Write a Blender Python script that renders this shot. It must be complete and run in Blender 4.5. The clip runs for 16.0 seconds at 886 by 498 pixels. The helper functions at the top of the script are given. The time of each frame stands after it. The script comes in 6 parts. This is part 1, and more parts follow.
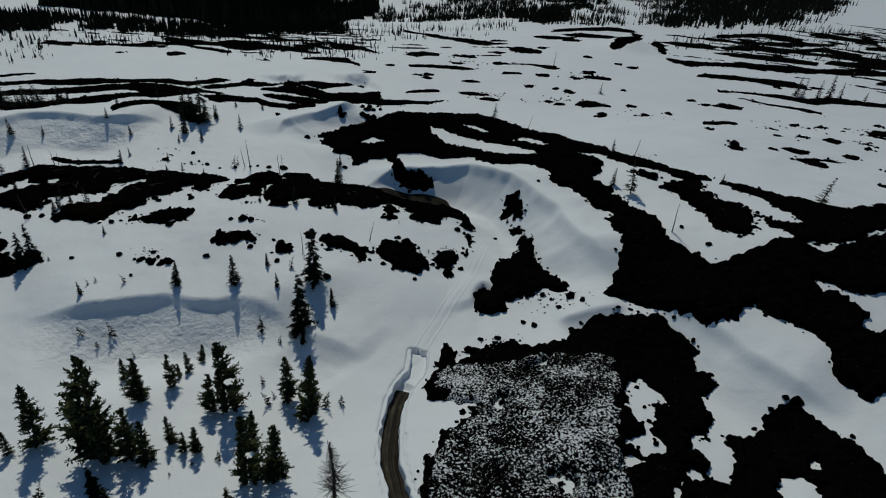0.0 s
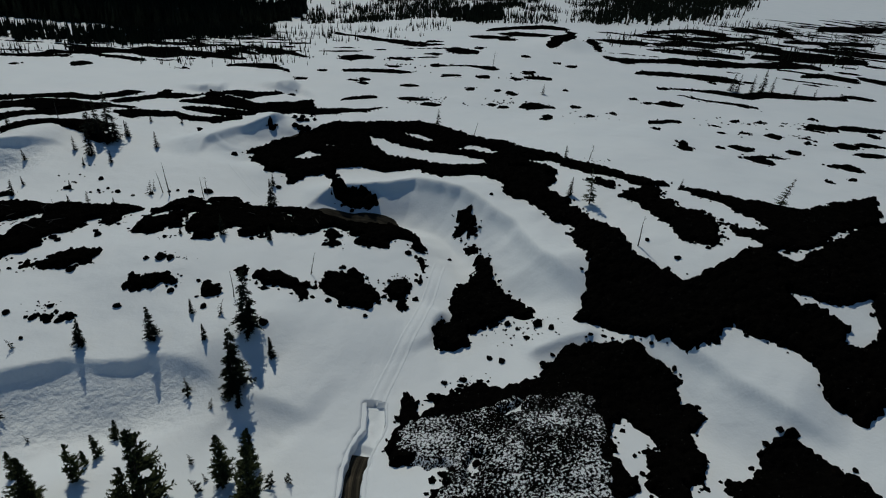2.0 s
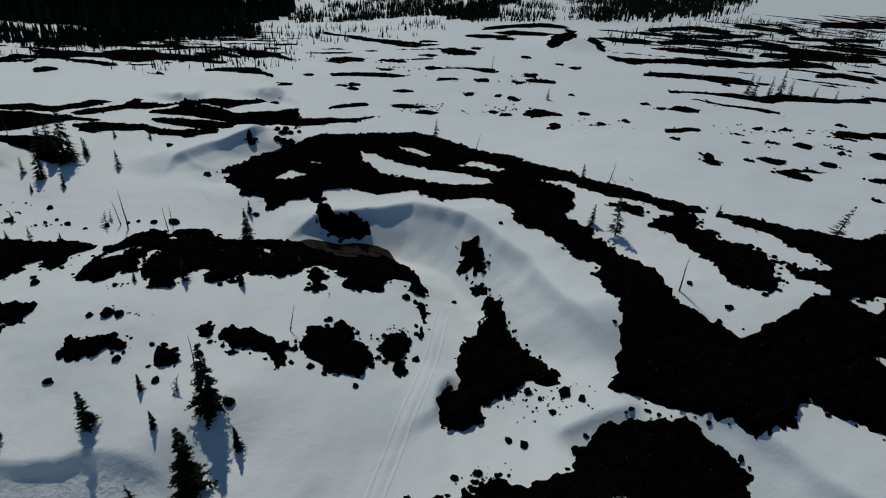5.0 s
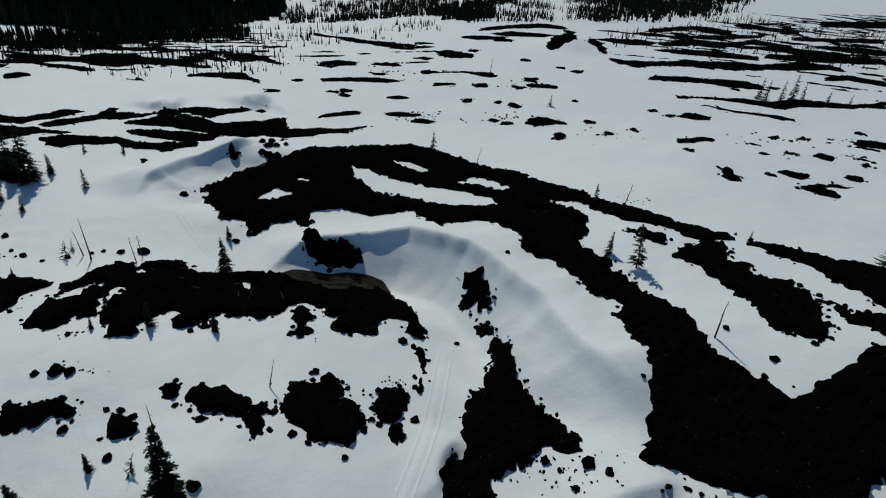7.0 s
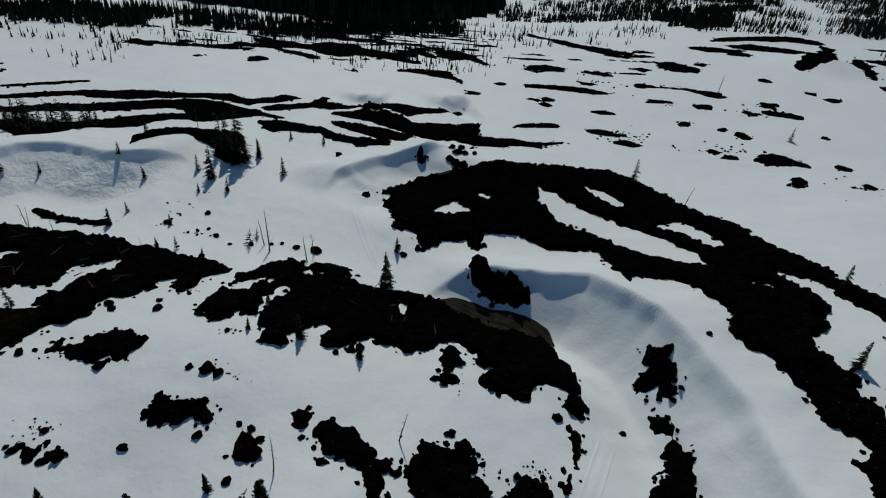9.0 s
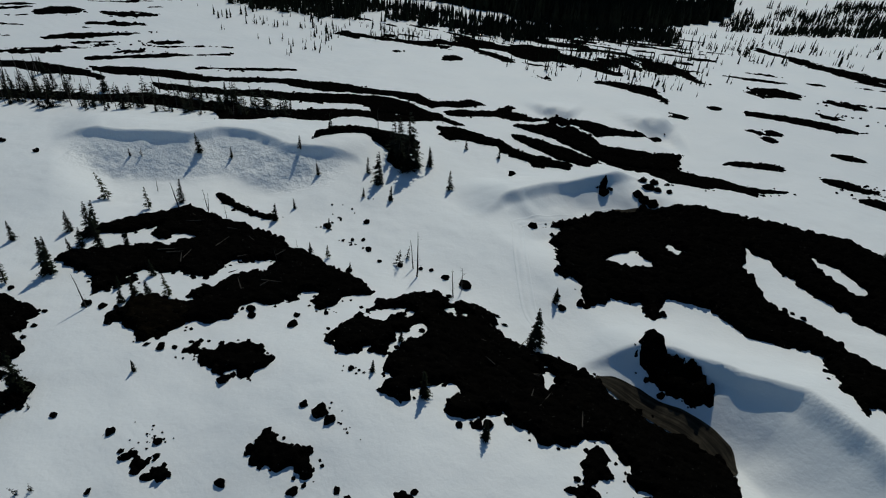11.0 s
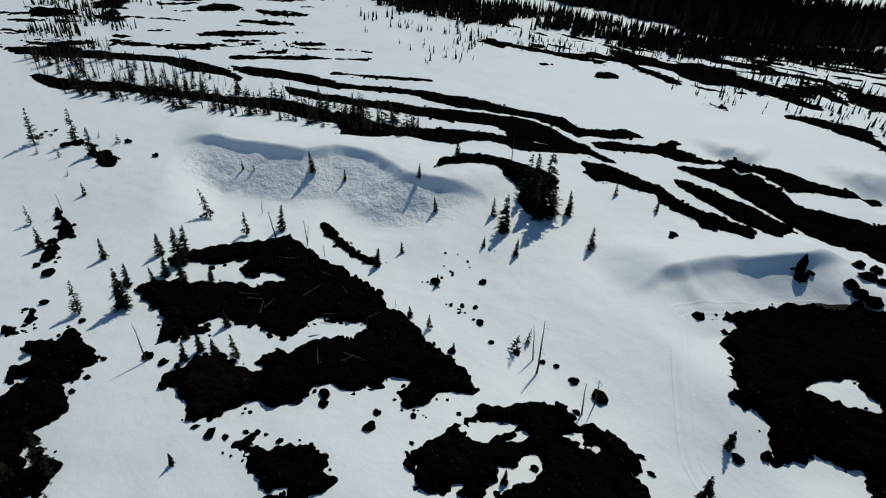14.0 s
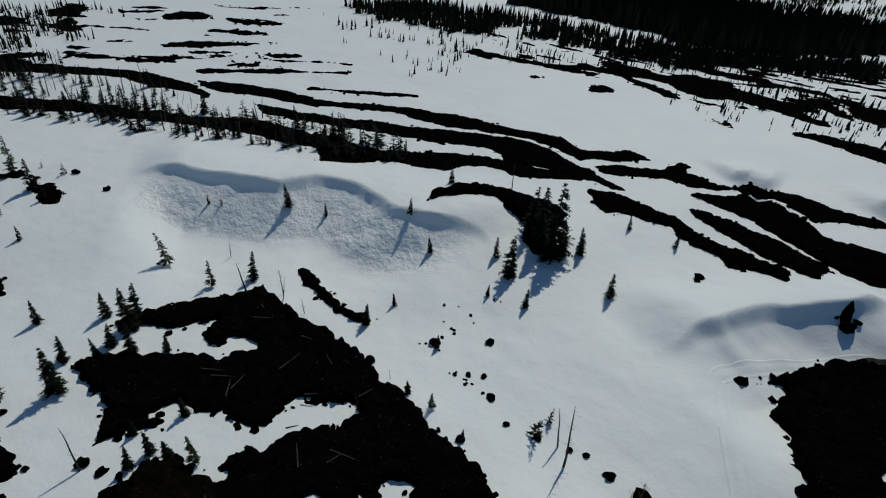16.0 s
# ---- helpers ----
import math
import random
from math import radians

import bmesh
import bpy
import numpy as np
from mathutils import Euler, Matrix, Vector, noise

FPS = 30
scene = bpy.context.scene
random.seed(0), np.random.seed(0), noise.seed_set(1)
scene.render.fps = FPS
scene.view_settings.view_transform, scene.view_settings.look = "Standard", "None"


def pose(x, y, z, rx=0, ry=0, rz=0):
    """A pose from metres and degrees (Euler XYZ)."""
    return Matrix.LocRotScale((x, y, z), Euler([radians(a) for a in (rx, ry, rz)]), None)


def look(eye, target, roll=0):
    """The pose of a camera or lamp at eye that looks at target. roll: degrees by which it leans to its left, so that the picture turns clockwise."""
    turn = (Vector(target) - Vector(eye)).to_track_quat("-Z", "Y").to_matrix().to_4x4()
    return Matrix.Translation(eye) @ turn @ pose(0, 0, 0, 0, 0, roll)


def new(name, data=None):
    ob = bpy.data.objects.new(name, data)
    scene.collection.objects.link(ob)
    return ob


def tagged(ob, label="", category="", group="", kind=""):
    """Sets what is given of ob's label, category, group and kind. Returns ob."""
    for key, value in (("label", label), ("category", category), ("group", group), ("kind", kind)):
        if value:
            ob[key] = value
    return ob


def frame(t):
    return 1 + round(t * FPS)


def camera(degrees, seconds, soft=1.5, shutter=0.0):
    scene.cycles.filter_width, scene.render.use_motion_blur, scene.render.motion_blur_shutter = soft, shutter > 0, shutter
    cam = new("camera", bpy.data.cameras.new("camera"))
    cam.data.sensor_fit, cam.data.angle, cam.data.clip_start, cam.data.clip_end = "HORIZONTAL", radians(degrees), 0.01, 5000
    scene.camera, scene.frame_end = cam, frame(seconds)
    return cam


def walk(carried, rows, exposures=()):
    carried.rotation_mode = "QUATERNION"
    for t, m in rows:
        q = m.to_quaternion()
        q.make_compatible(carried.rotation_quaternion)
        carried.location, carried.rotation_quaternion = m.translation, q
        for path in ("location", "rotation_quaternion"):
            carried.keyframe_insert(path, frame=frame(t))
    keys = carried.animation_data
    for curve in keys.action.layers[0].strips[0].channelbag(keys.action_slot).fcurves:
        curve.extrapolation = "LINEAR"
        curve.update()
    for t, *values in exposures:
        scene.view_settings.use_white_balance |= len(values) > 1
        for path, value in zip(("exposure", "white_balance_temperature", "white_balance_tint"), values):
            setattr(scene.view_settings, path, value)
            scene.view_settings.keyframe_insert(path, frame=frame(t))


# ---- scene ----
cam = camera(77.1, 16.0, soft=1.1)
METRES, EYE, TILT, LEAN, TURN = 123.0, 60.0, 0.0, 0.0, 0.0
ROWS = [
    (0.0, 0.0, 0.0, 0.0, 3.02, -29.6, -5.32),
    (0.5, -0.0038, 0.0263, -0.0024, 1.98, -29.54, -5.35),
    (1.0, -0.0079, 0.0534, -0.0042, 0.17, -29.38, -5.37),
    (1.5, -0.0121, 0.081, -0.0061, -1.91, -29.18, -5.37),
    (2.0, -0.0154, 0.1085, -0.008, -3.66, -29.06, -5.32),
    (2.5, -0.0175, 0.136, -0.0099, -4.45, -29.05, -5.25),
    (3.0, -0.0186, 0.1643, -0.0119, -4.43, -29.1, -5.19),
    (3.5, -0.0189, 0.1923, -0.0137, -4.24, -29.16, -5.12),
    (4.0, -0.0188, 0.2203, -0.0156, -4.01, -29.23, -5.1),
    (6.5, -0.0183, 0.3622, -0.0228, -5.48, -29.29, -5.06),
    (7.0, -0.0181, 0.3911, -0.0226, -5.14, -29.35, -5.08),
    (7.5, -0.0181, 0.421, -0.0218, -2.36, -29.63, -5.11),
    (8.0, -0.0178, 0.4523, -0.0208, 3.06, -30.17, -5.07),
    (8.5, -0.0201, 0.4848, -0.021, 9.46, -30.78, -4.99),
    (9.0, -0.024, 0.5173, -0.0207, 15.58, -31.38, -4.85),
    (9.5, -0.0318, 0.5511, -0.0213, 21.95, -31.98, -4.68),
    (10.0, -0.0421, 0.5839, -0.0212, 28.6, -32.6, -4.42),
    (12.5, -0.1305, 0.7315, -0.0328, 40.88, -33.46, -3.78),
    (13.0, -0.1552, 0.7576, -0.0376, 45.08, -33.69, -3.48),
    (13.5, -0.1806, 0.7808, -0.0419, 48.03, -33.81, -3.27),
    (14.0, -0.2074, 0.8014, -0.0454, 49.56, -33.84, -3.21),
    (14.5, -0.2352, 0.8203, -0.0487, 49.41, -33.74, -3.28),
    (15.0, -0.2643, 0.8368, -0.0513, 47.16, -33.47, -3.56),
    (15.5, -0.293, 0.8524, -0.0545, 46.31, -33.27, -3.74),
    (16.0, -0.3225, 0.8674, -0.0579, 47.33, -33.26, -3.73),
]
walk(cam, [(t, pose(0, 0, EYE, TILT, LEAN, TURN) @ pose(METRES * x, METRES * y, METRES * z, 90 + pitch, roll, yaw)) for t, x, y, z, yaw, pitch, roll in ROWS],
     [(0.0, -0.88, 5600, -6), (4.0, -0.92, 5600, -6), (7.0, -0.48, 5600, -6), (9.5, -0.69, 5600, -6), (12.5, -0.41, 5600, -6), (14.0, -0.25, 5600, -6), (15.0, -0.40, 5600, -6), (16.0, -0.60, 5600, -6)])

# ---- sky and sun: clear spring day, sun ahead of the flight ----
SUN_UP, SUN_AZIMUTH = 50.0, 113.0
world = bpy.data.worlds.new("sky")
scene.world = world
world.use_nodes = True
sky = world.node_tree.nodes.new("ShaderNodeTexSky")
sky.sky_type, sky.sun_disc = "NISHITA", False
sky.altitude, sky.dust_density, sky.ozone_density = 1600, 0.3, 1.6
sky.sun_elevation, sky.sun_rotation = radians(SUN_UP), radians(90 - SUN_AZIMUTH)
world.node_tree.nodes["Background"].inputs["Strength"].default_value = 0.07
world.node_tree.links.new(sky.outputs[0], world.node_tree.nodes["Background"].inputs["Color"])
sun = new("sun", bpy.data.lights.new("sun", "SUN"))
sun.data.energy, sun.data.angle, sun.data.color = 3.2, radians(0.5), (1.0, 0.823, 0.66)
sun.matrix_world = look((math.cos(radians(SUN_AZIMUTH)) * 300, math.sin(radians(SUN_AZIMUTH)) * 300, 300 * math.tan(radians(SUN_UP))), (0, 0, 0))


# ---- materials ----
class Paint:
    """A node material with a Principled shader, built step by step."""

    def __init__(self, name, rough=0.8, spec=0.3):
        self.mat = bpy.data.materials.new(name)
        self.mat.use_nodes = True
        self.tree = self.mat.node_tree
        self.skin = self.tree.nodes["Principled BSDF"]
        self.skin.inputs["Roughness"].default_value = rough
        self.skin.inputs["Specular IOR Level"].default_value = spec
        self.place = self.tree.nodes.new("ShaderNodeTexCoord").outputs["Object"]

    def node(self, kind, **values):
        n = self.tree.nodes.new(kind)
        for k, v in values.items():
            if k in n.inputs:
                n.inputs[k].default_value = v
        return n

    def link(self, a, b):
        self.tree.links.new(a, b)

    def grain(self, scale, detail=4.0, rough=0.6):
        n = self.node("ShaderNodeTexNoise", Scale=scale, Detail=detail, Roughness=rough)
        self.link(self.place, n.inputs["Vector"])
        return n.outputs["Fac"]

    def ramp(self, fac, *stops):
        n = self.tree.nodes.new("ShaderNodeValToRGB")
        n.color_ramp.elements[0].position, n.color_ramp.elements[0].color = stops[0][0], (*stops[0][1], 1)
        n.color_ramp.elements[1].position, n.color_ramp.elements[1].color = stops[-1][0], (*stops[-1][1], 1)
        for at, c in stops[1:-1]:
            n.color_ramp.elements.new(at).color = (*c, 1)
        self.link(fac, n.inputs["Fac"])
        return n.outputs["Color"]

    def mix(self, fac, a, b, how="MIX"):
        n = self.tree.nodes.new("ShaderNodeMixRGB")
        n.blend_type = how
        for value, socket in ((fac, n.inputs[0]), (a, n.inputs[1]), (b, n.inputs[2])):
            if isinstance(value, bpy.types.NodeSocket):
                self.link(value, socket)
            else:
                socket.default_value = value if isinstance(value, float) else (*value, 1)
        return n.outputs[0]

    def colour(self, c):
        self.link(c, self.skin.inputs["Base Color"])

    def bump(self, *layers):
        last = None
        for fac, strength, depth in layers:
            n = self.node("ShaderNodeBump", Strength=strength, Distance=depth)
            self.link(fac, n.inputs["Height"])
            if last:
                self.link(last, n.inputs["Normal"])
            last = n.outputs[0]
        self.link(last, self.skin.inputs["Normal"])


def snow_paint():
    p = Paint("old_snow", 0.62, 0.35)
    broad = p.ramp(p.grain(0.045, 5, 0.6), (0.3, (0.78, 0.81, 0.84)), (0.7, (0.83, 0.85, 0.87)))
    dirt = p.ramp(p.grain(0.9, 6, 0.75), (0.66, (1, 1, 1)), (0.8, (0.86, 0.85, 0.83)))
    p.colour(p.mix(1.0, broad, dirt, "MULTIPLY"))
    clods = p.tree.nodes.new("ShaderNodeAttribute")
    clods.attribute_name = "clods"
    lumpy = p.mix(1.0, p.grain(0.95, 3, 0.55), clods.outputs["Color"], "MULTIPLY")
    p.bump((p.grain(0.35, 5, 0.6), 0.45, 0.35), (p.grain(2.2, 4, 0.65), 0.4, 0.06), (lumpy, 0.7, 0.6))
    return p.mat


def lava_paint(name, snowy=0.0, tones=((0.0012, 0.0012, 0.0012), (0.003, 0.0028, 0.0025), (0.010, 0.008, 0.0055))):
    p = Paint(name, 1.0, 0.0)
    rock = p.ramp(p.grain(0.6, 6, 0.7), *zip((0.3, 0.62, 0.85), tones))
    if snowy:
        up = p.tree.nodes.new("ShaderNodeNewGeometry")
        split = p.tree.nodes.new("ShaderNodeSeparateXYZ")
        p.link(up.outputs["Normal"], split.inputs[0])
        flat = p.ramp(split.outputs["Z"], (0.35, (0, 0, 0)), (0.5, (1, 1, 1)))
        fine, patchy = p.grain(2.8, 4, 0.62), p.ramp(p.grain(0.13, 4, 0.7), (0.38, (0.15, 0.15, 0.15)), (0.64, (0.85, 0.85, 0.85)))
        both = p.mix(0.18, fine, patchy)
        spots = p.ramp(both, (0.53, (0, 0, 0)), (0.555, (1, 1, 1)))
        rock = p.mix(p.mix(1.0, flat, spots, "MULTIPLY"), rock, (0.75, 0.77, 0.79))
    grit = p.ramp(p.grain(3.2, 2, 0.5), (0.70, (0, 0, 0)), (0.74, (1, 1, 1)))
    p.colour(p.mix(grit, rock, (0.05, 0.05, 0.048)))
    p.bump((p.grain(2.5, 6, 0.7), 0.9, 0.25))
    return p.mat


def needle_paint(name, dark, light):
    p = Paint(name, 0.85, 0.06)
    info = p.tree.nodes.new("ShaderNodeObjectInfo")
    island = p.tree.nodes.new("ShaderNodeNewGeometry").outputs["Random Per Island"]
    tone = p.ramp(island, (0.0, dark), (1.0, light))
    p.colour(p.mix(p.ramp(info.outputs["Random"], (0.0, (0, 0, 0)), (1.0, (0.35, 0.35, 0.35))), tone, (0.02, 0.02, 0.012)))
    return p.mat


def bark_paint(name, dark, light):
    p = Paint(name, 0.9, 0.15)
    p.colour(p.ramp(p.grain(6.0, 5, 0.7), (0.3, dark), (0.7, light)))
    p.bump((p.grain(14.0, 4, 0.7), 0.6, 0.03))
    return p.mat


def asphalt_paint():
    p = Paint("wet_gravelly_asphalt", 0.85, 0.12)
    broad = p.ramp(p.grain(0.4, 5, 0.65), (0.3, (0.017, 0.0155, 0.012)), (0.55, (0.032, 0.029, 0.022)), (0.8, (0.066, 0.058, 0.044)))
    across = p.tree.nodes.new("ShaderNodeAttribute")
    across.attribute_name = "across"
    lanes = p.node("ShaderNodeTexNoise", Scale=2.2, Detail=4.0, Roughness=0.7)
    p.link(across.outputs["Vector"], lanes.inputs["Vector"])
    broad = p.mix(1.0, broad, p.ramp(lanes.outputs["Fac"], (0.38, (0.2, 0.2, 0.2)), (0.5, (0.9, 0.89, 0.87)), (0.6, (1.9, 1.8, 1.65))), "MULTIPLY")
    grit = p.ramp(p.grain(9.0, 4, 0.8), (0.35, (0.7, 0.7, 0.7)), (0.75, (1.25, 1.2, 1.15)))
    p.colour(p.mix(1.0, broad, grit, "MULTIPLY"))
    p.bump((p.grain(9.0, 4, 0.8), 0.5, 0.02))
    return p.mat


SNOW = snow_paint()
LAVA, LAVA_SNOWY = lava_paint("black_lava"), lava_paint("snow_dusted_lava", 1.0)
LAVA_BROWN = lava_paint("mossy_brown_lava", 0.0, ((0.002, 0.0018, 0.0013), (0.006, 0.005, 0.0032), (0.016, 0.012, 0.008)))
PINE = needle_paint("pine_needles", (0.012, 0.018, 0.007), (0.065, 0.075, 0.03))
FIR = needle_paint("fir_needles", (0.004, 0.006, 0.0035), (0.014, 0.019, 0.010))
BARK = bark_paint("dark_bark", (0.012, 0.01, 0.008), (0.05, 0.04, 0.03))
GREY_WOOD = bark_paint("weathered_wood", (0.016, 0.014, 0.012), (0.08, 0.07, 0.06))
ASPHALT = asphalt_paint()


# ---- meshes ----
def mesh_from(name, verts, faces, material, smooth=False):
    """A mesh from arrays of corners and of faces that all have the same number of corners."""
    verts, faces = np.asarray(verts, np.float32), np.asarray(faces, np.int32)
    me = bpy.data.meshes.new(name)
    me.vertices.add(len(verts))
    me.vertices.foreach_set("co", verts.ravel())
    n = faces.shape[1]
    me.loops.add(faces.size)
    me.loops.foreach_set("vertex_index", faces.ravel())
    me.polygons.add(len(faces))
    me.polygons.foreach_set("loop_start", np.arange(len(faces), dtype=np.int32) * n)
    me.polygons.foreach_set("use_smooth", np.full(len(faces), smooth))
    me.materials.append(material)
    me.update(calc_edges=True)
    me.validate()
    return me


def grid_faces(rows, cols):
    a = (np.arange(rows - 1)[:, None] * cols + np.arange(cols - 1)[None]).ravel()
    return np.stack([a, a + 1, a + cols + 1, a + cols], 1)


def part(name, mesh, parent, label=""):
    ob = new(name, mesh)
    ob.parent = parent
    return tagged(ob, label)


# ---- the lie of the land ----

BASE = (-0.1, 9.5)
KNOLLS_A = [
    (-51, 40, -1.4, 18), (-22, 40, -1.3, 12), (37, 40, -1.1, 12), (3, 40, -0.5, 12), (70, 48, -0.9, 12), (-72, 57, -0.5, 12),
    (-190, 60, 0.4, 28), (54, 65, -2, 12), (20, 65, 1.1, 12), (112, 65, 2, 18), (37, 65, 0.7, 12), (-30, 74, -0.9, 12),
    (-106, 74, 0.4, 12), (-14, 79, -7.6, 28), (-56, 82, -0.9, 12), (-140, 82, -0.6, 12), (3, 82, -0.9, 12), (37, 90, -3.3, 18),
    (-14, 90, 3.5, 12), (-47, 90, -1.9, 12), (87, 90, 1.4, 12), (20, 90, -0.8, 12),
]
KNOLLS_B = [
    (-89, 99, 1, 12), (12, 99, -0.9, 12), (70, 99, 2.4, 12), (-72, 99, 0.7, 12), (-30, 99, 1.2, 12), (138, 103, 1.6, 18),
    (-140, 107, -1.2, 12), (45, 107, 2.3, 12), (-14, 107, 0.5, 12), (-39, 116, 1.8, 18), (-190, 116, 0.6, 12), (-106, 116, 0.6, 12),
    (-123, 116, -0.6, 12), (3, 116, -0.7, 12), (-47, 116, 1.9, 12), (84, 118, 6.3, 28), (20, 124, -2.6, 12), (87, 124, -0.5, 12),
    (-81, 124, 0.5, 12), (70, 124, 0.9, 12), (-123, 132, -0.3, 12), (-22, 132, 0.5, 12),
]
KNOLLS_C = [
    (-158, 134, 3.8, 45), (-156, 141, -0.6, 12), (45, 141, 2.1, 12), (62, 141, 0.6, 12), (-106, 141, -0.7, 12), (28, 141, -0.6, 12),
    (-140, 141, -0.4, 12), (-30, 149, -2, 12), (-89, 149, -1.2, 12), (-56, 149, -1, 12), (-14, 149, -1.3, 12), (-1, 153, -3.2, 18),
    (124, 158, -0.4, 28), (20, 158, 0.9, 12), (-131, 158, 0.6, 12), (49, 166, 3.6, 18), (87, 166, 1.3, 12), (-22, 166, -1.2, 12),
    (-98, 166, -0.2, 12), (-81, 166, -0.5, 12), (-39, 174, 2, 12), (-64, 174, 0.9, 12),
]
KNOLLS_D = [
    (70, 174, 0.6, 12), (-114, 179, 0.9, 18), (138, 183, -0.8, 12), (-30, 183, 0.5, 12), (87, 191, 1.7, 12), (-64, 191, -1.5, 12),
    (-89, 191, 0.8, 12), (-1, 191, -0.1, 18), (62, 200, 1.1, 12), (-47, 200, -0.4, 12), (-56, 208, -1.4, 12), (-22, 208, 0.3, 12),
    (37, 208, 0.4, 12), (-112, 216, 2.1, 28), (-72, 216, 0, 12), (125, 229, -1, 18), (-47, 233, -0.6, 12), (45, 233, -0.5, 12),
    (-123, 233, -0.5, 12), (-170, 236, 0.7, 28), (-14, 256, -0.5, 28), (62, 260, -2.3, 45),
]
KNOLLS_FAR = [
    (150, 211, 1.1, 74), (-61, 301, 1.3, 44), (94, 383, 1.3, 110), (-111, 436, -1.5, 88), (-141, 305, 0.5, 60), (-91, 320, -1, 33),
    (-132, 311, 0.5, 54), (-54, 295, 2, 39), (-92, 663, -15.8, 110), (-260, 600, -11.2, 110), (-220, 460, -1.1, 109), (250, 450, -0.9, 110),
    (260, 620, 1.6, 110), (120, 520, -2.2, 110), (-300, 250, 2.3, 110), (-330, 180, 1.7, 110), (106, 393, 7, 11),
]
CREST_1 = [(-73.8, 73.8), (-70.6, 76.4), (-66.5, 78.4), (-63.3, 80.6), (-60.0, 82.9), (-56.5, 85.4), (-53.0, 86.8), (-47.9, 86.9), (-42.9, 87.3), (-40.1, 88.2), (-35.9, 87.9), (-32.4, 86.9), (-29.4, 85.6), (-27.3, 83.8), (-24.4, 81.0)]
CREST_2 = [(-164.3, 132.9), (-161.5, 138.8), (-150.8, 144.6), (-143.3, 149.6), (-135.7, 154.3), (-132.9, 160.2), (-126.2, 165.2), (-119.4, 166.8), (-113.3, 167.7), (-108.5, 169.5), (-104.3, 174.0), (-99.5, 176.5), (-95.0, 176.4)]
CREST_3 = [(-61.8, 172.3), (-60.7, 174.7), (-58.3, 178.7), (-56.2, 184.0), (-54.3, 190.7), (-52.1, 197.1), (-48.6, 203.2), (-44.5, 208.2), (-40.9, 213.3), (-37.0, 218.5)]
CREST_4 = [(-26.5, 145.8), (-21.9, 150.4), (-17.8, 153.5), (-12.2, 155.7), (-5.2, 156.1), (0.6, 155.8), (5.2, 155.4), (9.1, 152.8), (13.3, 149.9), (17.2, 146.6), (20.4, 141.8), (23.5, 135.8), (25.9, 130.2), (27.7, 124.1), (29.5, 117.7), (31.7, 111.2), (34.0, 106.0), (35.7, 102.3), (36.8, 98.5)]
CREST_5 = [(40.0, 91.3), (44.1, 87.6), (46.7, 84.9), (49.8, 81.0), (52.4, 76.8), (54.9, 73.0), (57.8, 69.2), (61.2, 65.9), (63.9, 63.5)]
CREST_8 = [(22.6, 88.6), (25.7, 89.8), (29.9, 91.0), (34.0, 91.4), (38.2, 92.1)]
CREST_6 = [(-81.2, 242.8), (-79.7, 245.1), (-77.5, 248.7), (-73.4, 247.9), (-69.5, 248.5)]
CREST_7 = [(-53.4, 251.7), (-52.1, 253.6), (-49.5, 256.8), (-46.2, 258.2), (-41.9, 260.9)]
CREST_9 = [(8.1, 94.0), (7.3, 95.2), (7.1, 97.1), (8.1, 100.4), (10.6, 104.1)]
CREST_11 = [(-26.0, 82.2), (-22.5, 80.7), (-17.8, 79.2), (-14.1, 77.4), (-11.3, 75.7)]


def rounded(line, step):
    """Points every few metres along a line with its corners rounded."""
    pts = [np.array(p, float) for p in line]
    pts = [2 * pts[0] - pts[1]] + pts + [2 * pts[-1] - pts[-2]]
    out = []
    for a, b, c, d in zip(pts, pts[1:], pts[2:], pts[3:]):
        n = max(1, int(np.linalg.norm(c - b) / step))
        for k in range(n):
            t = k / n
            out.append(0.5 * (2 * b + (c - a) * t + (2 * a - 5 * b + 4 * c - d) * t * t + (3 * b - a - 3 * c + d) * t ** 3))
    return [tuple(p) for p in out + [pts[-2]]]



SCARPS = [
    (rounded(CREST_1, 4.0), 6.4, 11, 14),
    (rounded(CREST_2, 4.0), 8, 12, 14),
    (rounded(CREST_3, 4.0), 9.5, 12, 13),
    (rounded(CREST_4, 4.0), 8.2, 10, 8),
    (rounded(CREST_5, 4.0), 5.5, 9, 10),
    (rounded(CREST_8, 4.0), 1.8, 3.5, 6),
    (rounded(CREST_6, 4.0), 4, 7, 10),
    (rounded(CREST_7, 4.0), 4, 7, 10),
    (rounded(CREST_9, 4.0), 1.6, 2.2, 5),
    (rounded(CREST_11, 4.0), 1.3, 4, 6),
]

ROAD_LOW = [(-2.4, 79.5), (-2.5, 74.6), (-4.1, 70.7), (-4.9, 66.7), (-4.9, 61.4), (-4.5, 55.4), (-3.0, 50.1), (-1.4, 45.5), (0.8, 40.5)]
ROAD_HIGH_NEAR = [(-21.2, 146.0), (-16.6, 146.1), (-10.6, 147.3), (-5.0, 146.3), (-1.5, 142.7), (1.1, 144.1)]
ROAD_HIGH_FAR = [(-21.1, 147.0), (-16.8, 149.6), (-9.8, 150.6), (-4.8, 150.1), (-0.5, 148.3), (1.4, 145.2)]
ROAD_NORTH_NEAR = [(-40.1, 197.9), (-37.4, 201.1), (-34.1, 204.4), (-29.9, 205.3), (-27.0, 205.2)]
ROAD_NORTH_FAR = [(-40.2, 198.9), (-38.8, 201.8), (-36.2, 204.9), (-33.3, 206.4), (-27.5, 206.7)]
TRACK_LOW = [(-2.1, 80.1), (-1.3, 82.9), (0.5, 88.1), (2.9, 95.3), (5.2, 101.3), (7.6, 109.2), (10.5, 122.4)]
